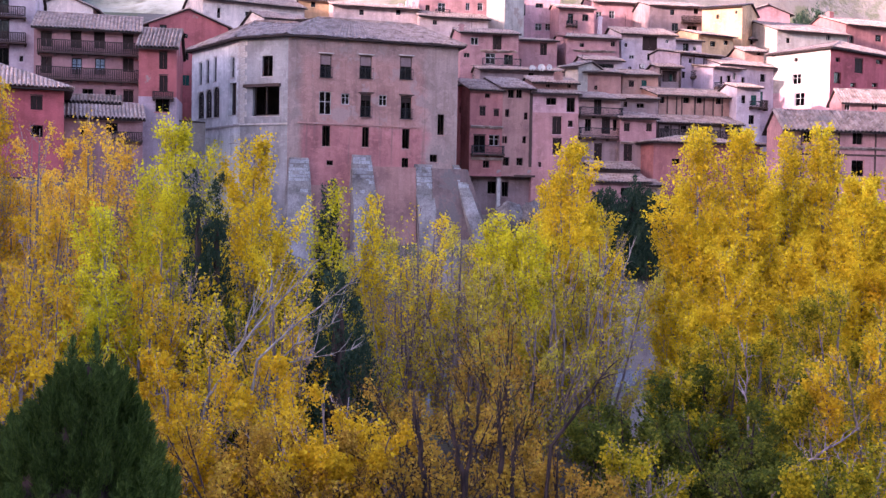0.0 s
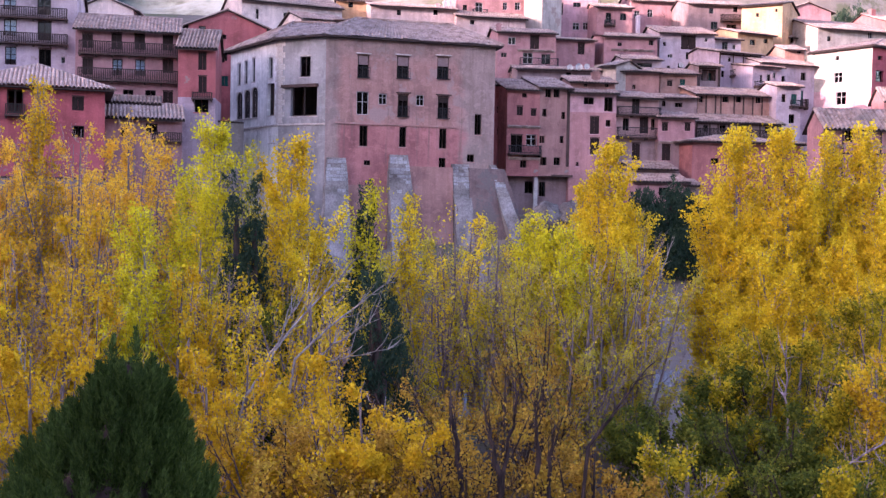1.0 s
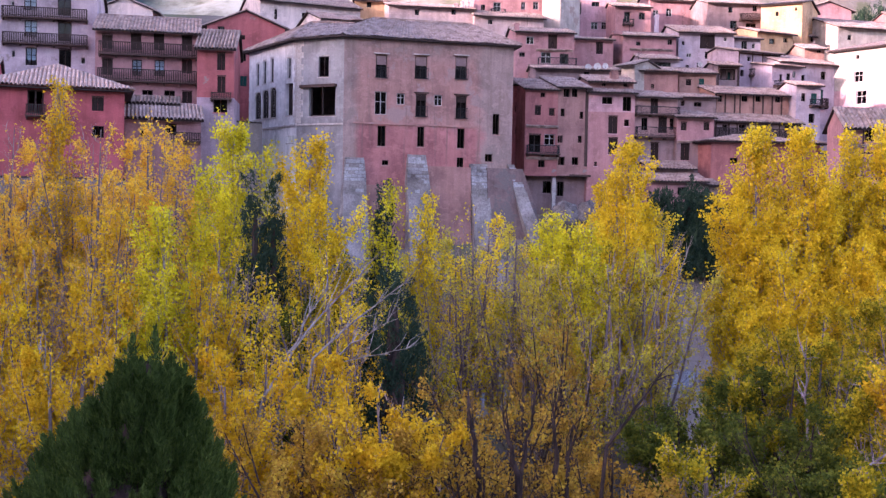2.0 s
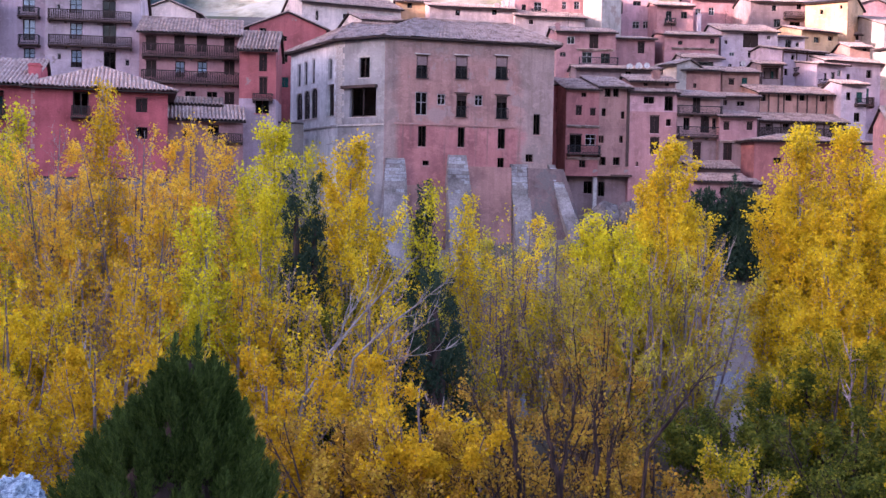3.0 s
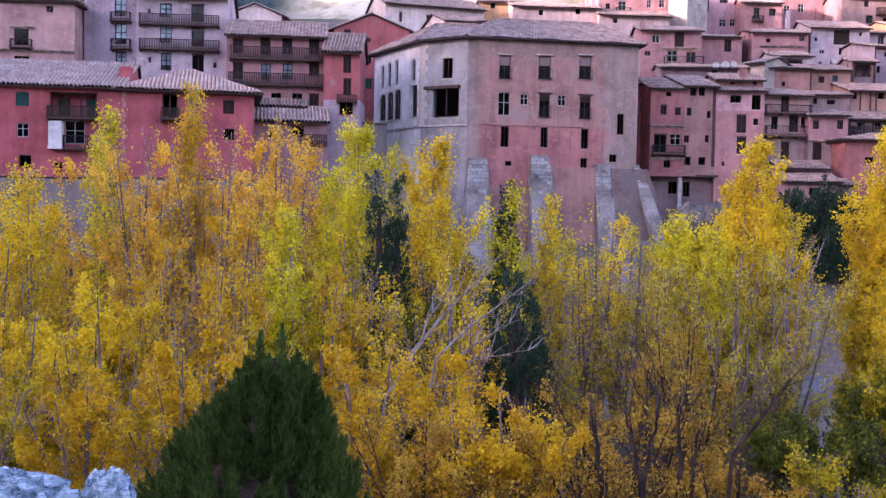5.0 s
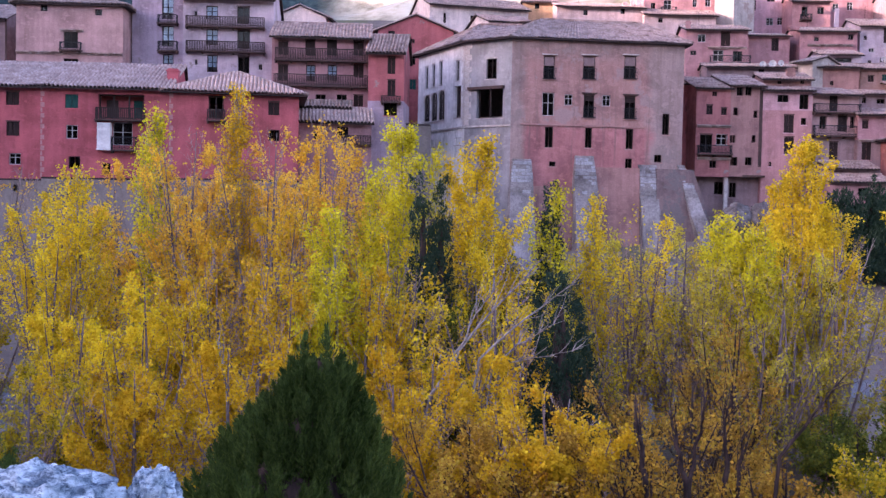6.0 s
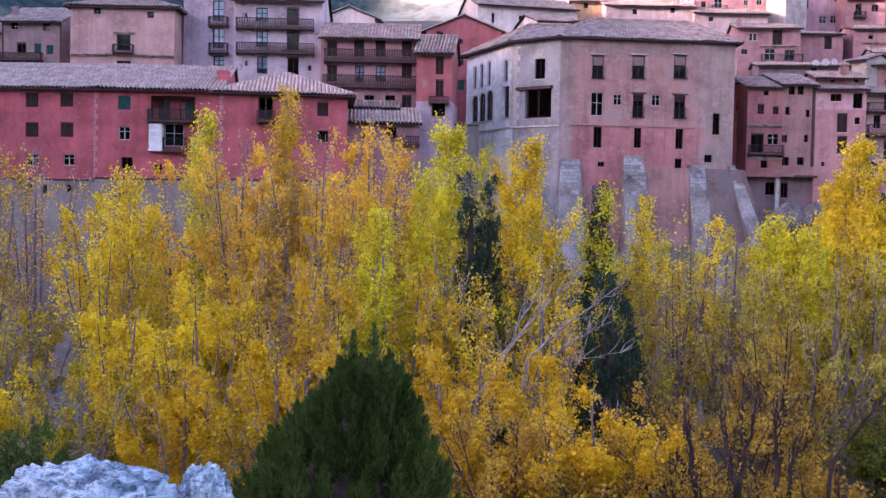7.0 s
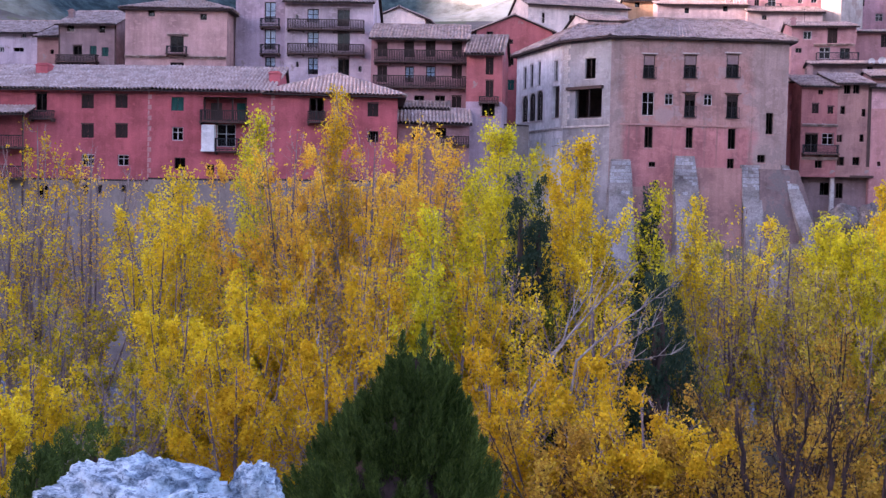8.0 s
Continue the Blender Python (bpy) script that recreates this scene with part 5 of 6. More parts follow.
house('white plastered building in the sun with a red side wall', (55.63, 124), -61.01, 7.43, 19, 38.53, 'white', 'hip', 1.66, over=0.65,
      split=(-4.5, 'pale2'), right=('red', [(5.45, -1.51, 1.65, 1.64, 's'), (1.42, -3.18, 1.38, 1.24, 'o'), (1.42, -1.19, 0.85, 0.49, 'o'), (9.46, -0.69, 1.37, 0.51, 'o'), (4.47, -3.74, 1.09, 0.5, 'o'), (8.69, -3.4, 1.13, 0.51, 'o')]), run=7,
      wins=[(3.16, -3.08, 1.13, 1.21, 'p'), (3.01, -0.91, 0.45, 0.45, 'o'), (3.6, -5.4, 1.3, 1.5, 'p')])
house('low tiled house with blue windows', (55.82, 108), 0, 10.46, 2.6, 31.71, 'pink', 'front', 1.22, over=0.4,
      wins=[(0.62, -0.6, 0.61, 0.63, 'p'), (3.61, -0.51, 0.74, 0.63, 'p'), (6.75, -0.41, 0.74, 0.63, 'p')])
house('lilac timber framed house with a ridged tile roof', (45.44, 99), 0, 16.55, 3.4, 28.3, 'pink', 'front', 1.47, over=0.7, timber=9, pitch=0.42,
      wins=[(0.19, -0.9, 0.55, 0.83, 'o'), (2.5, -0.94, 0.88, 1.15, 'o'), (7.4, -0.86, 1.01, 1.36, 'o'), (7.49, -3.75, 1.23, 1.47, 'o'), (12.02, -0.74, 1.02, 1.37, 'o')],
      balc=[(0.06, 16.62, -1.84, 0.21, 'b'), (5.41, 16.73, -4.83, 0.21, 'b')])


def wooden_gallery(x, y, base, w, deep, floors, top, yaw):
    """A timber gallery of stacked balconies on posts before a wall, under a small tiled roof."""
    root = thing("wooden_gallery", pose(x, y, base, 0, 0, yaw), "dark timber gallery of stacked balconies under a small tile roof", "gallery")
    for u in (0.0, w / 2, w):
        g = Geo()
        g.box(u - 0.06, -deep, 0.0, u + 0.06, -deep + 0.12, top - base)
        part("post", g, BEAM, root)
    for z in floors:
        f = Geo()
        f.box(-0.15, -deep - 0.05, z - base - 0.16, w + 0.15, 0.2, z - base)
        floor_ob = part("balcony_floor", f, BEAM, root)
        r = Geo()
        r.box(0.065, -deep + 0.02, z - base + 0.84, w - 0.065, -deep + 0.09, z - base + 0.92)
        for i in range(int(w / 0.14)):
            u = 0.1 + 0.14 * i
            if abs(u - w / 2) > 0.1 and u < w - 0.12:
                r.box(u, -deep + 0.03, z - base + 0.004, u + 0.05, -deep + 0.07, z - base + 0.836)
        part("railing", r, WOOD, floor_ob, "dark wooden balusters")
    t = Slopes()
    tile_plane(t, (-0.4, -deep - 0.4, top - base + 0.02), (w + 0.4, -deep - 0.4, top - base + 0.02), (0, deep + 0.6, 0.72), seed=3.0, rib=1.5)
    t.link(root, PALETILE)
    e = Geo()
    slab(e, (-0.35, -deep - 0.36, top - base), (w + 0.35, -deep - 0.36, top - base), (w + 0.35, 0.2, top - base + 0.69), (-0.35, 0.2, top - base + 0.69), 0.09)
    part("eave_board", e, WOOD, root)


wooden_gallery(-50.3, 85.4, rise(-50.3, 84.6) - 0.2, 4.4, 1.3, (21.5, 23.95), 26.5, 2.34)

# ---- trees in the gorge ----
TREE_COUNT = [0]


def leaf_blades(rng, centres, size, corners=3):
    """Poplar leaves of random turn round the centres: three-cornered, or rounder with four corners."""
    n = len(centres)
    a = rng.normal(size=(n, 3))
    a[:, 2] -= 0.5
    a /= np.linalg.norm(a, axis=1, keepdims=True)
    b = rng.normal(size=(n, 3))
    b -= a * np.sum(a * b, axis=1, keepdims=True)
    b /= np.linalg.norm(b, axis=1, keepdims=True)
    s = (size * rng.uniform(0.65, 1.3, n))[:, None]
    if corners == 3:
        return np.stack([centres - a * s * 0.75 - b * s * 0.9, centres - a * s * 0.75 + b * s * 0.9, centres + a * s * 1.25], axis=1)
    return np.stack([centres - a * s * 0.9, centres - a * s * 0.1 - b * s * 0.8, centres + a * s * 1.15, centres - a * s * 0.1 + b * s * 0.8], axis=1)


def poplar(x, y, top, rad, mat, count, shape="column", bare=0.0):
    """A poplar: tapered trunk, steep limbs with upright twigs, and leaves strung loosely along the twigs."""
    TREE_COUNT[0] += 1
    rng = np.random.default_rng(100 + TREE_COUNT[0])
    z0 = rise(x, y) - 0.2
    h = top - z0
    words = {"yellow": "bright yellow", "gold": "golden yellow", "orange": "orange brown", "lime": "lime yellow", "yellowgrn": "greenish yellow", "olive": "dull olive yellow",
             "olivegold": "olive and gold", "pale": "thin faded yellow", "rust": "rusty orange", "green": "dark green"}[mat]
    rad *= 1.35
    root = thing("tree", pose(x, y, z0), f"{words} {'slender poplar' if shape == 'column' else 'open-branched poplar'} in the gorge", "tree", "trees in the gorge")
    column = shape == "column"
    dark = mat in ("rust", "green")
    many = 3 if column else 7
    stems = []
    for i in range(many):
        turn = i * 2.4 + rng.uniform(-0.6, 0.6)
        out = rad * (0.3 if column else 1.0) * rng.uniform(0.5, 1.1) * (i > 0)
        tall = 1.0 if i == 0 else rng.uniform(0.78, 0.97)
        fork = rng.uniform(0.0, 0.25)
        stems.append((math.cos(turn) * out, math.sin(turn) * out, tall, fork, rng.normal(0, 0.012 * h, 2), turn))

    def stem(k, f):
        ox, oy, tall, fork, bend, _ = stems[k]
        s = (max(0.0, f - fork) / (1 - fork)) ** 0.8
        return np.array([ox * s + bend[0] * math.sin(f * 4), oy * s + bend[1] * math.sin(f * 3.1), h * f * tall])

    fs = np.linspace(0, 0.985, 9)
    r0 = 0.06 + 0.006 * h
    for k in range(many):
        trunk = Geo()
        thick = r0 * (1.0 if k == 0 else 0.6)
        trunk.tube([tuple(stem(k, f)) for f in fs], [thick * (1 - f) ** 0.8 + 0.013 for f in fs], 6)
        part("trunk", trunk, DARKBARK if dark else BARK if column else STEM, root, smooth=True)

    def width_at(f):
        if column:
            return rad * (1.3 - 0.4 * f) * (min(1.0, (1.03 - f) / 0.19) ** 0.75)
        return rad * 0.62 * min(1.0, 0.45 + f) * (min(1.0, (1.05 - f) / 0.16) ** 0.75)

    limbs = Geo()
    twigs = []
    n_limb = int(12 + h * 0.8) if column else int(6 + h * 0.42)
    for k in range(many):
        here = n_limb if k or not column else int(n_limb * 1.6)
        for i in range(here):
            f = 0.1 + 0.87 * ((i + rng.uniform(0, 1)) / here) ** 0.9
            turn = stems[k][5] + rng.normal(0, 1.3) if k else i * 2.4 + rng.normal(0, 0.4)
            reach = rng.uniform(0.4, 1.0)
            tip_f = f + min(0.99 - f, rng.uniform(0.1, 0.24))
            p0 = stem(k, f)
            w = width_at(tip_f) * reach
            way = np.array([math.cos(turn), math.sin(turn), 0.0])
            p2 = stem(k, tip_f) + way * w
            p1 = p0 * 0.5 + p2 * 0.5 + way * w * 0.24 - np.array([0, 0, 0.025 * h])
            rr = max(0.014, r0 * 0.24 * (1 - f))
            curve = lambda s: (1 - s) ** 2 * p0 + 2 * s * (1 - s) * p1 + s * s * p2
            limbs.tube([tuple(curve(s)) for s in (0, 0.5, 1)], [rr, rr * 0.65, 0.009], 3)
            lush = rng.uniform(0.1, 1.0) ** (0.6 if column else 1.8)
            for _ in range(int((5 + 5 * reach) * (1.5 if bare > 0.35 else 1.0))):
                s = rng.uniform(0.15, 1.0)
                b = curve(s)
                away = way * rng.uniform(-0.1, 0.6) + rng.normal(0, 0.36, 3) + np.array([0, 0, 0.9])
                long = rng.uniform(0.4, 1.25) * (0.4 + 0.045 * h) * min(1.0, max(0.3, (1.08 - f) * 2.2))
                tip = b + away / np.linalg.norm(away) * long
                limbs.tube([tuple(b), tuple(tip)], [rr * 0.3 + 0.007, 0.005], 3)
                twigs.append((*b, *tip, lush * rng.uniform(0.4, 1.0) * long))
    tagged(part("branchwork", limbs, DARKBARK if dark else BARK if column else TWIG, root), kind="stuff")
    twigs = np.array(twigs)
    base, tips = twigs[:, :3], twigs[:, 3:6]
    drift = np.array([noise.noise((ax * 0.7 + x, ay * 0.7 + y, az * 0.45)) + 0.9 * noise.noise((ax * 1.6, ay * 1.6 + x, az * 1.3)) for ax, ay, az in base * 0.4 + tips * 0.6])
    weight = np.clip(twigs[:, 6] * (0.85 + drift * (0.6 + 2.0 * bare) if column else 0.6 + drift * (1.5 + bare)), 0.003, 2.0)
    pick = rng.choice(len(twigs), size=int(count * (2.7 if column else 1.95)), p=weight / weight.sum())
    along = rng.uniform(0.0, 1.06, len(pick))[:, None]
    centres = base[pick] + (tips[pick] - base[pick]) * along + rng.normal(0, 0.15 if column else 0.13, (len(pick), 3))
    dist = math.hypot(x, y)
    leaf_mesh("crown", leaf_blades(rng, centres, 0.03 + 0.00065 * dist if column else 0.037 + 0.00055 * dist, 4 if dist < 42 else 3), LEAVES[mat], root)
    return root


poplar(-32.7, 62.0, 24.4, 1.71, 'gold', 2080, shape='open', bare=0.6)
poplar(-33.3, 60.0, 20.6, 1.80, 'yellow', 1800, shape='open', bare=0.4)
poplar(-26.9, 56.0, 16.4, 2.10, 'olive', 2400, shape='open', bare=0.5)
poplar(-31.4, 66.0, 23.3, 1.98, 'orange', 1800, shape='open', bare=0.7)
poplar(-23.5, 44.0, 13.5, 1.65, 'yellow', 4094, shape='open')
poplar(-27.6, 46.0, 14.7, 1.84, 'yellow', 7000, shape='open')
poplar(-20.7, 54.0, 21.5, 1.49, 'yellow', 6000)
poplar(-19.0, 60.0, 24.8, 0.90, 'yellowgrn', 4200)
poplar(-16.3, 58.0, 23.9, 2.18, 'orange', 6500, shape='open', bare=0.4)
poplar(-14.6, 61.0, 26.2, 1.01, 'gold', 3600, bare=0.5)
poplar(-11.8, 57.0, 23.8, 2.00, 'orange', 6500, shape='open', bare=0.4)
poplar(-9.9, 60.0, 24.8, 1.80, 'orange', 6500, shape='open', bare=0.4)
poplar(-9.6, 50.0, 19.6, 1.40, 'gold', 5000, shape='open', bare=0.3)
poplar(-7.4, 49.0, 19.7, 1.35, 'yellowgrn', 6500, bare=0.3)
poplar(-14.5, 45.0, 16.9, 2.25, 'yellow', 11000, shape='open', bare=0.3)
poplar(-16.8, 44.0, 15.7, 1.54, 'yellow', 6300, shape='open')
poplar(-12.1, 47.0, 18.3, 1.76, 'gold', 6500, shape='open', bare=0.5)
poplar(-9.9, 46.0, 17.4, 1.73, 'gold', 6000, shape='open', bare=0.6)
poplar(-5.4, 58.0, 24.0, 2.05, 'yellowgrn', 10000, bare=0.6)
poplar(-1.5, 56.0, 23.2, 2.1, 'yellow', 11000, bare=0.5)
poplar(-4.0, 50.0, 17.3, 1.63, 'yellow', 2940, shape='open', bare=0.6)
poplar(-0.4, 49.0, 18.2, 1.84, 'yellow', 2730, shape='open', bare=0.6)
poplar(4.6, 58.0, 20.7, 0.87, 'yellow', 3600)
poplar(2.4, 57.0, 21.1, 0.86, 'yellowgrn', 3000)
poplar(-2.6, 42.0, 15.0, 1.79, 'gold', 6000, shape='open')
poplar(1.4, 36.0, 14.2, 2.34, 'gold', 9000, shape='open')
poplar(-1.0, 35.0, 13.4, 1.75, 'rust', 7500, shape='open')
poplar(4.5, 38.0, 13.9, 2.19, 'rust', 2600, shape='open', bare=0.9)
poplar(6.7, 40.0, 14.4, 2.60, 'rust', 2600, shape='open', bare=0.9)
poplar(6.7, 56.0, 20.2, 1.26, 'yellow', 2600, shape='open', bare=0.6)
poplar(8.7, 55.0, 18.7, 1.79, 'pale', 2232, shape='open', bare=0.5)
poplar(10.8, 57.0, 19.8, 1.00, 'yellowgrn', 5000)
poplar(12.0, 55.0, 19.4, 1.24, 'yellowgrn', 4875)
poplar(15.5, 60.0, 23.6, 1.58, 'yellow', 11000)
poplar(12.8, 52.0, 18.3, 1.95, 'olive', 3224, shape='open', bare=0.5)
poplar(15.6, 54.0, 18.6, 2.03, 'pale', 2790, shape='open', bare=0.5)
poplar(18.9, 66.0, 20.2, 1.20, 'olive', 2400, shape='open', bare=0.5)
poplar(9.3, 46.0, 15.7, 2.07, 'rust', 2600, shape='open', bare=0.9)
poplar(22.7, 60.0, 24.7, 1.73, 'yellow', 12000)
poplar(25.0, 59.0, 24.6, 1.62, 'yellow', 12000)
poplar(28.4, 61.0, 24.4, 1.37, 'yellow', 9000)
poplar(30.0, 60.0, 25.0, 1.50, 'yellow', 11000)
poplar(27.0, 50.0, 21.7, 1.88, 'yellow', 14000)
poplar(29.1, 50.0, 21.5, 1.75, 'gold', 9000)
poplar(20.9, 47.0, 15.6, 2.35, 'olivegold', 10000, shape='open', bare=0.3)
poplar(18.0, 46.0, 14.7, 1.84, 'olivegold', 8000, shape='open', bare=0.3)
poplar(19.5, 38.0, 14.8, 1.90, 'olivegold', 9000, shape='open', bare=0.3)
poplar(20.3, 36.0, 16.6, 1.53, 'gold', 6500, shape='open', bare=0.3)
poplar(12.2, 36.0, 12.4, 1.44, 'olivegold', 7000, shape='open')
poplar(15.8, 42.0, 12.3, 2.52, 'green', 11000, shape='open')
poplar(13.7, 44.0, 12.2, 1.76, 'green', 7000, shape='open')
poplar(15.7, 33.0, 12.3, 1.32, 'green', 8000, shape='open')
poplar(17.1, 32.0, 12.9, 1.28, 'olivegold', 6000, shape='open')
poplar(18.4, 44.0, 14.0, 1.98, 'green', 7000, shape='open')
poplar(8.3, 33.0, 12.8, 1.40, 'rust', 5000, shape='open', bare=0.3)
poplar(-21.1, 52.0, 18.2, 1.56, 'yellow', 3500, shape='open', bare=0.3)
poplar(-24.7, 48.0, 15.6, 1.68, 'olive', 2600, shape='open', bare=0.4)
poplar(-17.2, 40.0, 13.9, 1.70, 'olive', 3150, shape='open', bare=0.6)
poplar(-13.3, 40.0, 14.1, 2.00, 'gold', 8000, shape='open', bare=0.3)
poplar(-10.1, 41.0, 14.9, 1.85, 'gold', 6500, shape='open', bare=0.4)
poplar(-5.4, 52.0, 18.6, 1.56, 'yellow', 3500, shape='open', bare=0.5)
poplar(-5.9, 49.0, 17.1, 1.84, 'gold', 6500, shape='open', bare=0.3)
poplar(-4.0, 41.0, 14.7, 1.74, 'gold', 9000, shape='open')
poplar(0.5, 47.0, 15.4, 1.29, 'gold', 1540, shape='open', bare=0.6)
poplar(3.6, 50.0, 14.7, 1.13, 'olive', 2000, shape='open', bare=0.6)
poplar(5.6, 56.0, 16.9, 1.54, 'pale', 1612, shape='open', bare=0.5)
poplar(9.8, 54.0, 17.4, 1.62, 'olive', 2008, shape='open', bare=0.4)
poplar(11.4, 50.0, 15.3, 1.88, 'pale', 1984, shape='open', bare=0.5)
poplar(1.8, 34.0, 12.9, 2.04, 'rust', 6000, shape='open')
poplar(22.1, 54.0, 18.3, 1.89, 'yellow', 8000)
poplar(26.0, 54.0, 18.6, 2.03, 'yellow', 10000)
poplar(24.0, 46.0, 16.7, 1.73, 'olivegold', 9000, shape='open')
poplar(17.5, 40.0, 12.8, 2.00, 'green', 8000, shape='open')
poplar(4.4, 33.0, 12.9, 1.65, 'rust', 3000, shape='open', bare=0.5)
poplar(-21.5, 38.0, 12.8, 1.52, 'yellow', 8000, shape='open')
poplar(-22.4, 64.0, 22.2, 2.08, 'orange', 7000, shape='open', bare=0.2)
poplar(-25.5, 63.0, 20.8, 1.89, 'yellow', 6000, shape='open', bare=0.3)
poplar(-17.1, 66.0, 22.0, 2.48, 'orange', 9000, shape='open', bare=0.1)
poplar(-18.7, 62.0, 20.9, 1.86, 'orange', 7000, shape='open', bare=0.1)
poplar(-14.6, 64.0, 21.0, 2.40, 'orange', 8000, shape='open', bare=0.1)
poplar(-12.5, 65.0, 22.0, 1.95, 'orange', 7000, shape='open', bare=0.1)
poplar(-8.7, 62.0, 21.4, 1.71, 'orange', 6000, shape='open', bare=0.2)
poplar(-7.2, 63.0, 22.0, 1.26, 'yellowgrn', 5000)
# next five: dark leaf colour stands in for shaded gaps behind the yellow crowns
poplar(-3.3, 62.0, 17.6, 1.55, 'green', 5000)
poplar(-0.9, 62.0, 18.2, 1.40, 'green', 4000, bare=0.1)
poplar(-3.3, 60.0, 17.9, 1.65, 'green', 5000, shape='open', bare=0.2)
poplar(-0.0, 60.0, 17.4, 1.35, 'green', 4000, shape='open', bare=0.3)
poplar(-1.5, 52.0, 15.6, 1.82, 'green', 5000, shape='open', bare=0.3)
poplar(14.5, 62.0, 21.4, 1.09, 'yellow', 6000)
poplar(16.8, 61.0, 20.5, 1.37, 'yellow', 6000)
poplar(14.1, 58.0, 18.4, 1.89, 'yellowgrn', 3100, shape='open', bare=0.3)
poplar(22.4, 62.0, 18.7, 1.10, 'yellow', 5000)
poplar(24.6, 62.0, 21.6, 1.55, 'yellow', 8000)
poplar(27.7, 62.0, 21.7, 1.71, 'yellow', 9000)
poplar(30.1, 62.0, 21.7, 1.71, 'yellow', 9000)
poplar(30.5, 58.0, 20.7, 1.74, 'yellow', 9000)
poplar(30.8, 55.0, 19.0, 1.65, 'gold', 8000)

poplar(5.0, 64.0, 19.7, 1.50, 'pale', 2600, shape='open', bare=0.5)
poplar(9.3, 66.0, 19.4, 1.50, 'pale', 2600, shape='open', bare=0.5)
poplar(12.2, 64.0, 19.6, 1.40, 'yellow', 2600, shape='open', bare=0.5)


def leaning_tree(x, y, z, label, stems, seed, bark=BARK):
    """Leafless leaning trunks with side twigs: each stem runs by (dx, dz) over its length and sags upward."""
    root = thing("leaning_tree", pose(x, y, rise(x, y) - 0.2), label, "tree")
    rng = np.random.default_rng(seed)
    drop = rise(x, y) - 0.2
    for dx, dy, z0, z1, r in stems:
        line = [np.array([dx * s, dy * s + 0.15 * math.sin(6 * s), z0 + (z1 - z0) * (s + 0.35 * s * (1 - s)) - drop]) + rng.normal(0, 0.04, 3) for s in np.linspace(0, 1, 9)]
        line[0] = np.array([-dx * 0.12, 0.0, 0.0])
        g = Geo()
        g.tube([tuple(p) for p in line], [r * (1 - 0.85 * s) for s in np.linspace(0, 1, 9)], 6)
        trunk = part("trunk", g, bark, root, smooth=True)
        for i in range(14):
            k = rng.integers(2, 8)
            way = np.array([dx * 0.12, rng.normal(0, 0.5), abs(rng.normal(0.5, 0.4))])
            ln = rng.uniform(0.6, 1.6)
            tw = Geo()
            tw.tube([tuple(line[k]), tuple(line[k] + way * ln * 0.5 + rng.normal(0, 0.06, 3)), tuple(line[k] + way * ln)], [0.025, 0.015, 0.006], 4)
            part("twig", tw, bark, trunk)


leaning_tree(-3.17, 41.00, 0, 'bare pale grey trunk leaning among yellow trees', [(4.42, 0.8, 12.12, 17.88, 0.075)], 0)
leaning_tree(-1.35, 41.00, 0, 'bare pale grey trunk leaning among yellow trees', [(4.35, 0.4, 13.81, 17.51, 0.06)], 1)
leaning_tree(-0.73, 41.00, 0, 'bare pale grey trunk leaning among yellow trees', [(3.69, 0.0, 14.03, 14.92, 0.035)], 2)
leaning_tree(-2.17, 41.00, 0, 'bare pale grey trunk leaning among yellow trees', [(1.89, -0.4, 13.49, 17.24, 0.05)], 3)
leaning_tree(-0.43, 41.00, 0, 'bare pale grey trunk leaning among yellow trees', [(2.54, -0.8, 14.14, 16.05, 0.045)], 4)
leaning_tree(4.26, 32.60, 0, 'nearly leafless dark brown trunk among rusty foliage', [(-0.48, 0.5, 11.75, 14.75, 0.1)], 20, DARKBARK)
leaning_tree(5.38, 32.60, 0, 'nearly leafless dark brown trunk among rusty foliage', [(-0.55, 0.3, 11.83, 14.19, 0.1)], 21, DARKBARK)
leaning_tree(5.44, 32.60, 0, 'nearly leafless dark brown trunk among rusty foliage', [(0.49, 0.1, 11.83, 14.79, 0.075)], 22, DARKBARK)
leaning_tree(6.57, 32.60, 0, 'nearly leafless dark brown trunk among rusty foliage', [(-0.27, -0.1, 11.73, 14.38, 0.1)], 23, DARKBARK)
leaning_tree(6.84, 32.60, 0, 'nearly leafless dark brown trunk among rusty foliage', [(0.01, -0.3, 11.66, 13.90, 0.075)], 24, DARKBARK)
leaning_tree(7.84, 32.60, 0, 'nearly leafless dark brown trunk among rusty foliage', [(1.92, -0.5, 12.42, 15.68, 0.065)], 25, DARKBARK)

leaning_tree(16.24, 55.00, 0, 'pale bare twiggy stems leaning by the river', [(1.47, 0.4, 13.96, 18.63, 0.06)], 30)
leaning_tree(15.14, 55.00, 0, 'pale bare twiggy stems leaning by the river', [(1.77, 0.0, 14.48, 18.35, 0.05)], 31)
leaning_tree(15.98, 56.00, 0, 'pale bare twiggy stems leaning by the river', [(0.39, -0.2, 13.83, 18.85, 0.05)], 32)
leaning_tree(-10.08, 41.00, 0, 'pale bent stem standing before golden foliage', [(-0.45, -0.3, 12.20, 15.33, 0.05)], 33)
leaning_tree(14.91, 33.00, 0, 'grey limb leaning over dark shrubs', [(3.19, 0.2, 11.19, 13.34, 0.075)], 34, TWIG)
leaning_tree(18.72, 43.00, 0, 'straight grey trunk among olive foliage', [(-0.39, 0.2, 11.66, 14.92, 0.05)], 35, TWIG)


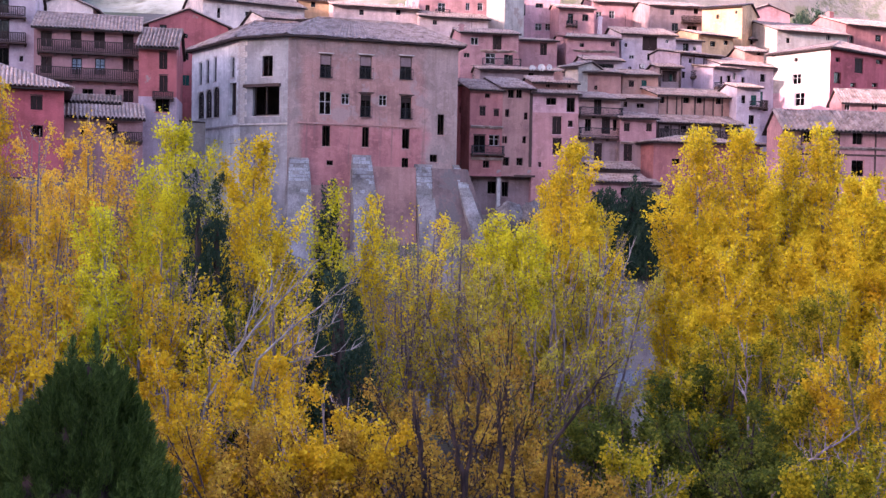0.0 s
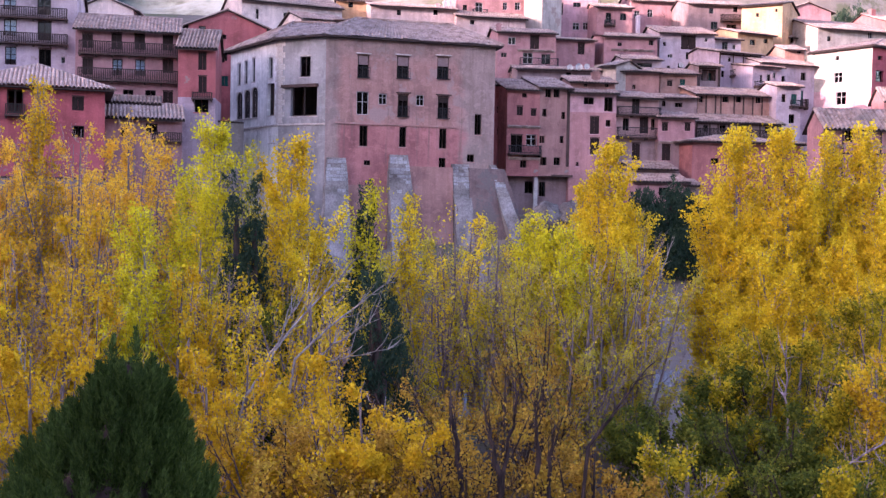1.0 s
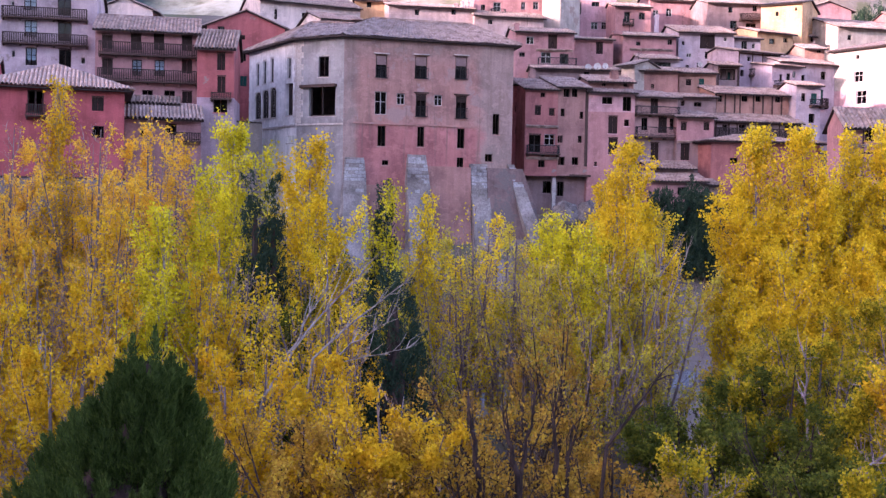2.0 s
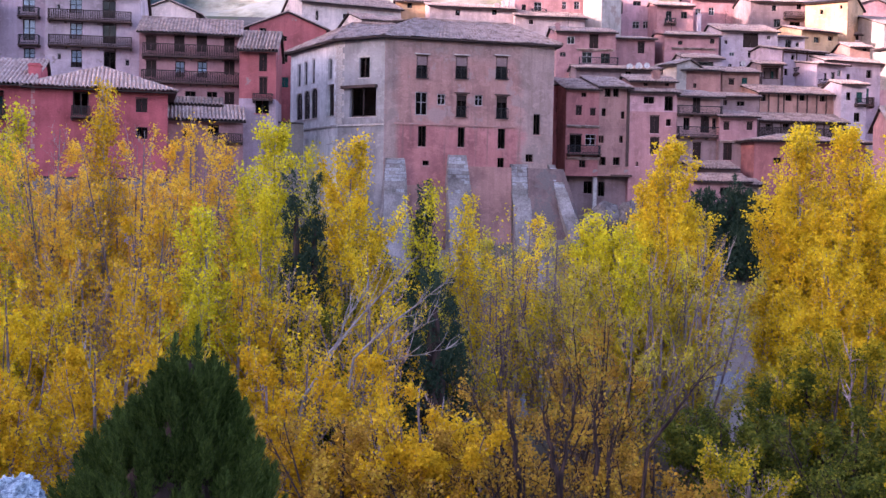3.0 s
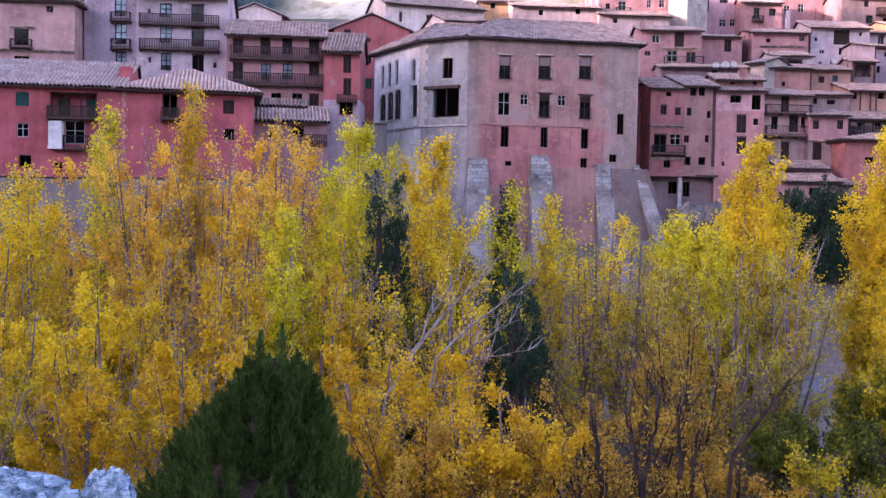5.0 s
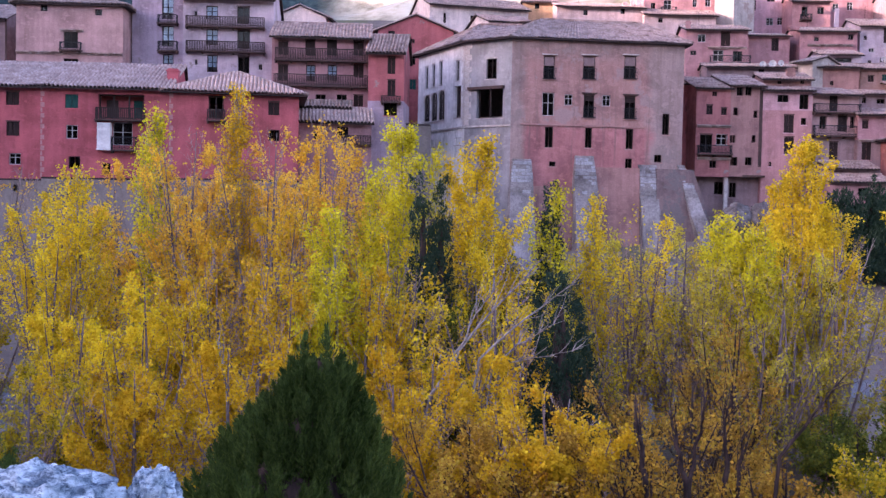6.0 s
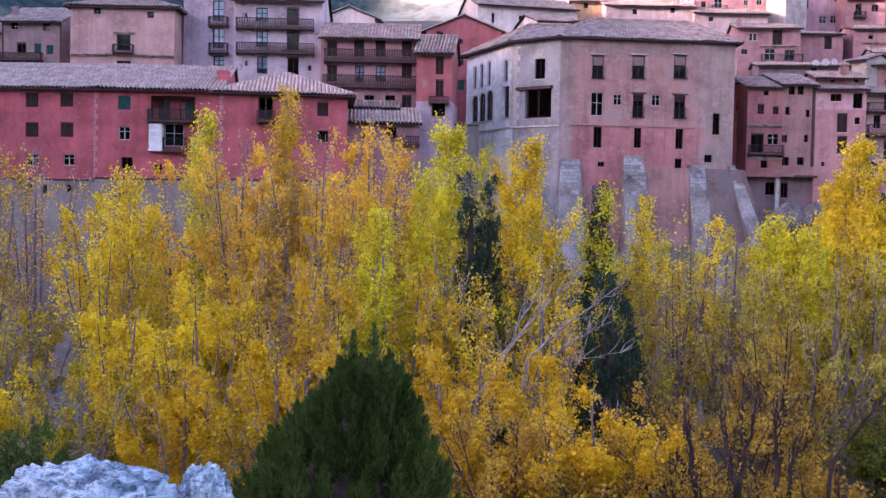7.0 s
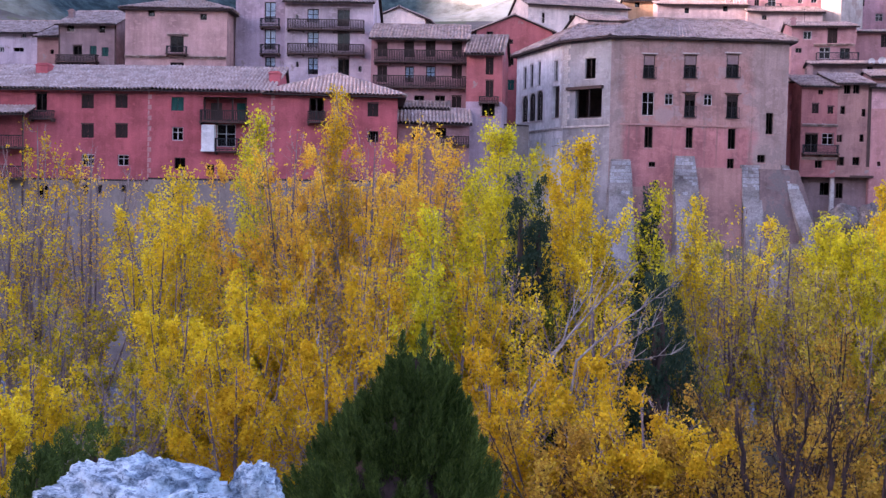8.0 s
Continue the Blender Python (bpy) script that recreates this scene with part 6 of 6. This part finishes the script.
def conifer(x, y, top, rad, mat, count, size, label, name="cypress", power=0.7):
    """A dense evergreen: many upswept sprays of short needles round a hidden stem."""
    TREE_COUNT[0] += 1
    rng = np.random.default_rng(500 + TREE_COUNT[0])
    z0 = rise(x, y) - 0.2
    h = top - z0
    root = thing(name, pose(x, y, z0), label, "tree")
    trunk = Geo()
    trunk.tube([(0, 0, 0), (0.02, 0, h * 0.3), (0, 0, h * 0.6)], [0.05 + 0.02 * h, 0.03 + 0.012 * h, 0.02], 7)
    part("trunk", trunk, DARKBARK, root)
    # solid filler core; its dark colour stands in for shade between the sprays
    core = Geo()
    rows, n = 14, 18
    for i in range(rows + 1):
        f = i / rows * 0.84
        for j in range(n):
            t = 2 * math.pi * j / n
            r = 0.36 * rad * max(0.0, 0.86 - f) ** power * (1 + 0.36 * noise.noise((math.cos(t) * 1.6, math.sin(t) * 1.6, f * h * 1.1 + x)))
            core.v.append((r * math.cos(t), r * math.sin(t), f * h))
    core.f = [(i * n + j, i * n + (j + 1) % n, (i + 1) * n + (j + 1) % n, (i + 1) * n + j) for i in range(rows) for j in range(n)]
    part("dark_core", core, DARKBARK, root, "dark filler core, shade inside the crown put into its colour")
    sprays = max(120, count // 75)
    f = 1 - np.sqrt(rng.uniform(0, 1, sprays)) * 0.98
    ang = rng.uniform(0, 2 * math.pi, sprays)
    lump = np.array([1 + 0.36 * noise.noise((math.cos(a) * 1.6, math.sin(a) * 1.6, ff * h * 1.1 + x)) for a, ff in zip(ang, f)])
    r = rad * np.clip((1 - f), 0.0, 1) ** power * lump * np.sqrt(rng.uniform(0.45, 1.0, sprays))
    tips = np.stack([np.cos(ang) * r, np.sin(ang) * r, f * h], axis=1)
    ln = size * rng.uniform(12, 24, sprays) * (0.5 + 0.5 * (1 - f))
    tips[:5] = np.stack([rng.normal(0, 0.03 * rad, 5), rng.normal(0, 0.03 * rad, 5), h * np.array([0.93, 0.91, 0.86, 0.84, 0.82])], axis=1)
    way = np.stack([np.cos(ang) * 0.28, np.sin(ang) * 0.28, np.ones(sprays)], axis=1) + rng.normal(0, 0.16, (sprays, 3))
    way /= np.linalg.norm(way, axis=1, keepdims=True)
    which = rng.integers(0, sprays, count)
    s = rng.uniform(0, 1, count)
    c = tips[which] + way[which] * (ln[which] * s)[:, None] + rng.normal(0, 1, (count, 3)) * (size * 3.4 * (1.08 - s) ** 0.8)[:, None]
    a = way[which] + rng.normal(0, 0.45, (count, 3))
    a /= np.linalg.norm(a, axis=1, keepdims=True)
    b = np.cross(a, rng.normal(size=(count, 3)))
    b /= np.linalg.norm(b, axis=1, keepdims=True)
    l = (size * rng.uniform(0.9, 2.1, count))[:, None]
    crown = leaf_mesh("crown", np.stack([c - a * l - b * l * 0.34, c - a * l + b * l * 0.34, c + a * l * 1.2], axis=1), mat, root)
    return root


def juniper(x, y, top):
    """A broad juniper with two leaders: many upswept feathery plumes over a dark filler core."""
    rng = np.random.default_rng(77)
    z0 = rise(x, y) - 0.2
    h = top - z0
    root = thing("juniper", pose(x, y, z0), "dense dark green juniper with two pointed tops on the slope", "tree")
    half = lambda d: float(np.interp(d, [0.0, 0.2, 0.46, 0.88, 1.3, 1.72, 2.15, 3.6], [0.02, 0.16, 0.42, 0.8, 1.18, 1.46, 1.68, 2.0]))
    shift = lambda d: -0.14 * d
    trunk = Geo()
    trunk.tube([(-0.13 * h, 0, 0), (-0.2, 0.0, h * 0.4), (0, 0, h * 0.85)], [0.14, 0.09, 0.02], 7)
    part("trunk", trunk, BARK, root)
    # filler core in dark bark, the crown's inner shade put into its colour
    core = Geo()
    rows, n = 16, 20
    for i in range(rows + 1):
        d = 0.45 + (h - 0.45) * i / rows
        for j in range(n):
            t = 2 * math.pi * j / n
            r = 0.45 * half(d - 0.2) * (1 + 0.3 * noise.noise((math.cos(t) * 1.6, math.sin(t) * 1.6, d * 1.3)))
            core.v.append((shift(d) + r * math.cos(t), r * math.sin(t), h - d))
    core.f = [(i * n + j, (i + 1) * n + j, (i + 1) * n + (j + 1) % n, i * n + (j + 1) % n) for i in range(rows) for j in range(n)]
    part("dark_core", core, DARKBARK, root, "dark filler core, shade inside the crown put into its colour")
    leaders = [(0.02, 0.0, 0.0, 0.75, 0.1), (-0.25, 0.05, 0.1, 0.6, 0.1), (0.2, 0.1, 0.34, 0.5, 0.11), (-0.42, -0.1, 0.4, 0.5, 0.12), (0.4, -0.05, 0.46, 0.5, 0.12), (-0.12, -0.2, 0.36, 0.5, 0.12)]
    for count in range(680):
        d = 0.42 + (h - 0.5) * rng.uniform(0, 1) ** 1.15
        t = rng.uniform(0, 2 * math.pi)
        lump = 1 + 0.2 * noise.noise((math.cos(t) * 1.4, math.sin(t) * 1.4, d * 1.1 + 4.0))
        r = half(d) * lump * rng.uniform(0.45, 1.02) ** 0.8
        leaders.append((shift(d) + r * math.cos(t), r * math.sin(t), d, rng.uniform(0.4, 0.85), rng.uniform(0.08, 0.14)))
    blades = []
    for px, py, d, long, thick in leaders:
        m = int(460 * long / 0.6)
        out = Vector((px - shift(d), py, 0))
        out = out.normalized() if out.length > 0.3 else Vector((0, 0, 0))
        axis = np.array([out.x * 0.3, out.y * 0.3, 1.0]) + rng.normal(0, 0.07, 3)
        axis /= np.linalg.norm(axis)
        s = rng.uniform(0, 1, m) ** 0.85
        fat = thick * np.sin(np.pi * np.clip(0.16 + 0.84 * s, 0, 1)) ** 0.75
        round_ = rng.normal(size=(m, 3))
        round_ -= axis * (round_ @ axis)[:, None]
        round_ /= np.linalg.norm(round_, axis=1, keepdims=True)
        c = np.array([px, py, h - d]) - axis * (long * (1 - s))[:, None] + round_ * (fat * np.abs(rng.normal(0.55, 0.42, m)))[:, None]
        a = axis + round_ * rng.uniform(0.2, 0.7, m)[:, None] + rng.normal(0, 0.2, (m, 3))
        a /= np.linalg.norm(a, axis=1, keepdims=True)
        b = np.cross(a, rng.normal(size=(m, 3)))
        b /= np.linalg.norm(b, axis=1, keepdims=True)
        l = (0.026 * rng.uniform(0.8, 1.8, m))[:, None]
        blades.append(np.stack([c - a * l - b * l * 0.26, c - a * l + b * l * 0.26, c + a * l * 1.3], axis=1))
    leaf_mesh("crown", np.concatenate(blades), NEEDLE, root)


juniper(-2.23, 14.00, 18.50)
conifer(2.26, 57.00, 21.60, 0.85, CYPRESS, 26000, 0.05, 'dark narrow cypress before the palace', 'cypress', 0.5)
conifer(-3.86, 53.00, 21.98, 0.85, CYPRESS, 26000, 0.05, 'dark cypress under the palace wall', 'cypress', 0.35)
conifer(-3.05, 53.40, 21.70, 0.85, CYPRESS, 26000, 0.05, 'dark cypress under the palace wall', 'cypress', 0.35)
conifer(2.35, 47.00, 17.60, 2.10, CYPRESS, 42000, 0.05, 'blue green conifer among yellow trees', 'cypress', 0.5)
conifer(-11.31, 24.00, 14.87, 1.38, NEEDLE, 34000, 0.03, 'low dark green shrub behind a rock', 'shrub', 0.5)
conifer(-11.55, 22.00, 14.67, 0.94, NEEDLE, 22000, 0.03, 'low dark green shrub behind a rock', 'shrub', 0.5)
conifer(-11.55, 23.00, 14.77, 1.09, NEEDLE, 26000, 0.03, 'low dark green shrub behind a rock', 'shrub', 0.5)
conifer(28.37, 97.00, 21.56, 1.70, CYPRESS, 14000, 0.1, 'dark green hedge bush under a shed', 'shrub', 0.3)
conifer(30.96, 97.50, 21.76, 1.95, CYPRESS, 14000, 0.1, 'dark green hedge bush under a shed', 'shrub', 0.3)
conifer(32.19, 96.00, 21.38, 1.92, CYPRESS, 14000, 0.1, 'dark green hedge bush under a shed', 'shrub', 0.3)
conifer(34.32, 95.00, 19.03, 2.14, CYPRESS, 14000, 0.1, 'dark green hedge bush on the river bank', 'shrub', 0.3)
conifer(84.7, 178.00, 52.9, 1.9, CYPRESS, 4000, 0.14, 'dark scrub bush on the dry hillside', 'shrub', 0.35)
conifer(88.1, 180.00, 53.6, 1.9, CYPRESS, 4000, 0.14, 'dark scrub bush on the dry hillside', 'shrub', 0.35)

# ---- the rock beside the camera ----
def rock(x, y, z, sx, sy, sz, seed, tip, label, mat=None):
    bm = bmesh.new()
    bmesh.ops.create_icosphere(bm, subdivisions=6 if not mat else 4, radius=1.0)
    for v in bm.verts:
        p = v.co.copy()
        n = noise.fractal(p * 1.3 + Vector((seed, 0, 0)), 1.0, 2.0, 5) * 0.2
        ridge = abs(noise.noise(p * 3.4 + Vector((seed, 5, 0)))) * -0.34 - 0.16 * min(1.0, sx * 1.6) * abs(noise.noise(Vector((p.x * 5.0, p.y * 5.0, p.z * 9.0 + seed))))
        fine = -0.09 * min(1.0, sx * 1.5) * abs(noise.noise(p * 9.0 + Vector((seed, 1, 2)))) + noise.fractal(p * 7.0 + Vector((0, seed, 0)), 0.8, 2.1, 4) * 0.05 * min(1.0, sx * 1.2)
        v.co = p * (1 + n + ridge + fine)
        v.co = Vector((v.co.x * sx, v.co.y * sy, v.co.z * sz))
    me = bpy.data.meshes.new("rock")
    bm.to_mesh(me)
    bm.free()
    me.polygons.foreach_set("use_smooth", [True] * len(me.polygons))
    me.materials.append(mat or LIMESTONE)
    ob = new("rock", me)
    ob.matrix_world = pose(x, y, z, 0, tip, 0)
    return tagged(ob, label, "rock")


rock(-3.33, 8.00, 17.62, 0.90, 0.7, 0.42, 4.3, 5, 'pale weathered limestone boulder on the slope')
rock(-2.61, 8.30, 17.74, 0.22, 0.3, 0.29, 2.1, 0, 'small pale limestone boulder beside a larger one')
rock(20.24, 100.00, 19.18, 1.5, 1.4, 1.80, 3.3, 0, 'grey outcrop of rock below terraced houses', DARKRUBBLE)
rock(22.24, 100.00, 19.52, 1.2, 1.4, 1.44, 5.1, 0, 'grey outcrop of rock below terraced houses', DARKRUBBLE)
rock(23.92, 100.00, 18.85, 1.4, 1.4, 1.68, 6.7, 0, 'grey outcrop of rock below terraced houses', DARKRUBBLE)


# ---- dishes on the house walls ----
def satellite_dish(x, y, z, r):
    root = thing("satellite_dish", pose(x, y, z - 0.6), "pale round satellite dish on a wall bracket", "satellite dish", "satellite dishes")
    g = Geo()
    rings, n = 4, 14
    for i in range(rings + 1):
        a = r * i / rings
        for j in range(n):
            t = 2 * math.pi * j / n
            g.v.append((a * math.cos(t), 0.28 * r * (1 - (a / r) ** 2) - 0.05, 0.6 + a * math.sin(t)))
    g.f = [(i * n + j, i * n + (j + 1) % n, (i + 1) * n + (j + 1) % n, (i + 1) * n + j) for i in range(rings) for j in range(n)]
    part("bowl", g, WHITE, root, smooth=True)
    b = Geo()
    b.tube([(0, 0.1, 0.6), (0, 0.35, 0.5), (0, 0.35, -1.2)], [0.03, 0.03, 0.03], 5)
    part("bracket", b, IRON, root)
    k = Geo()
    k.tube([(0, 0.0, 0.6 - r), (0, -0.4 * r, 0.6 - 0.3 * r)], [0.015, 0.03], 4)
    part("feed_arm", k, IRON, root)


satellite_dish(25.68, 116.70, 34.99, 0.34)
satellite_dish(26.65, 116.70, 35.08, 0.38)
satellite_dish(27.50, 116.70, 35.17, 0.3)
satellite_dish(41.19, 127.70, 37.13, 0.3)
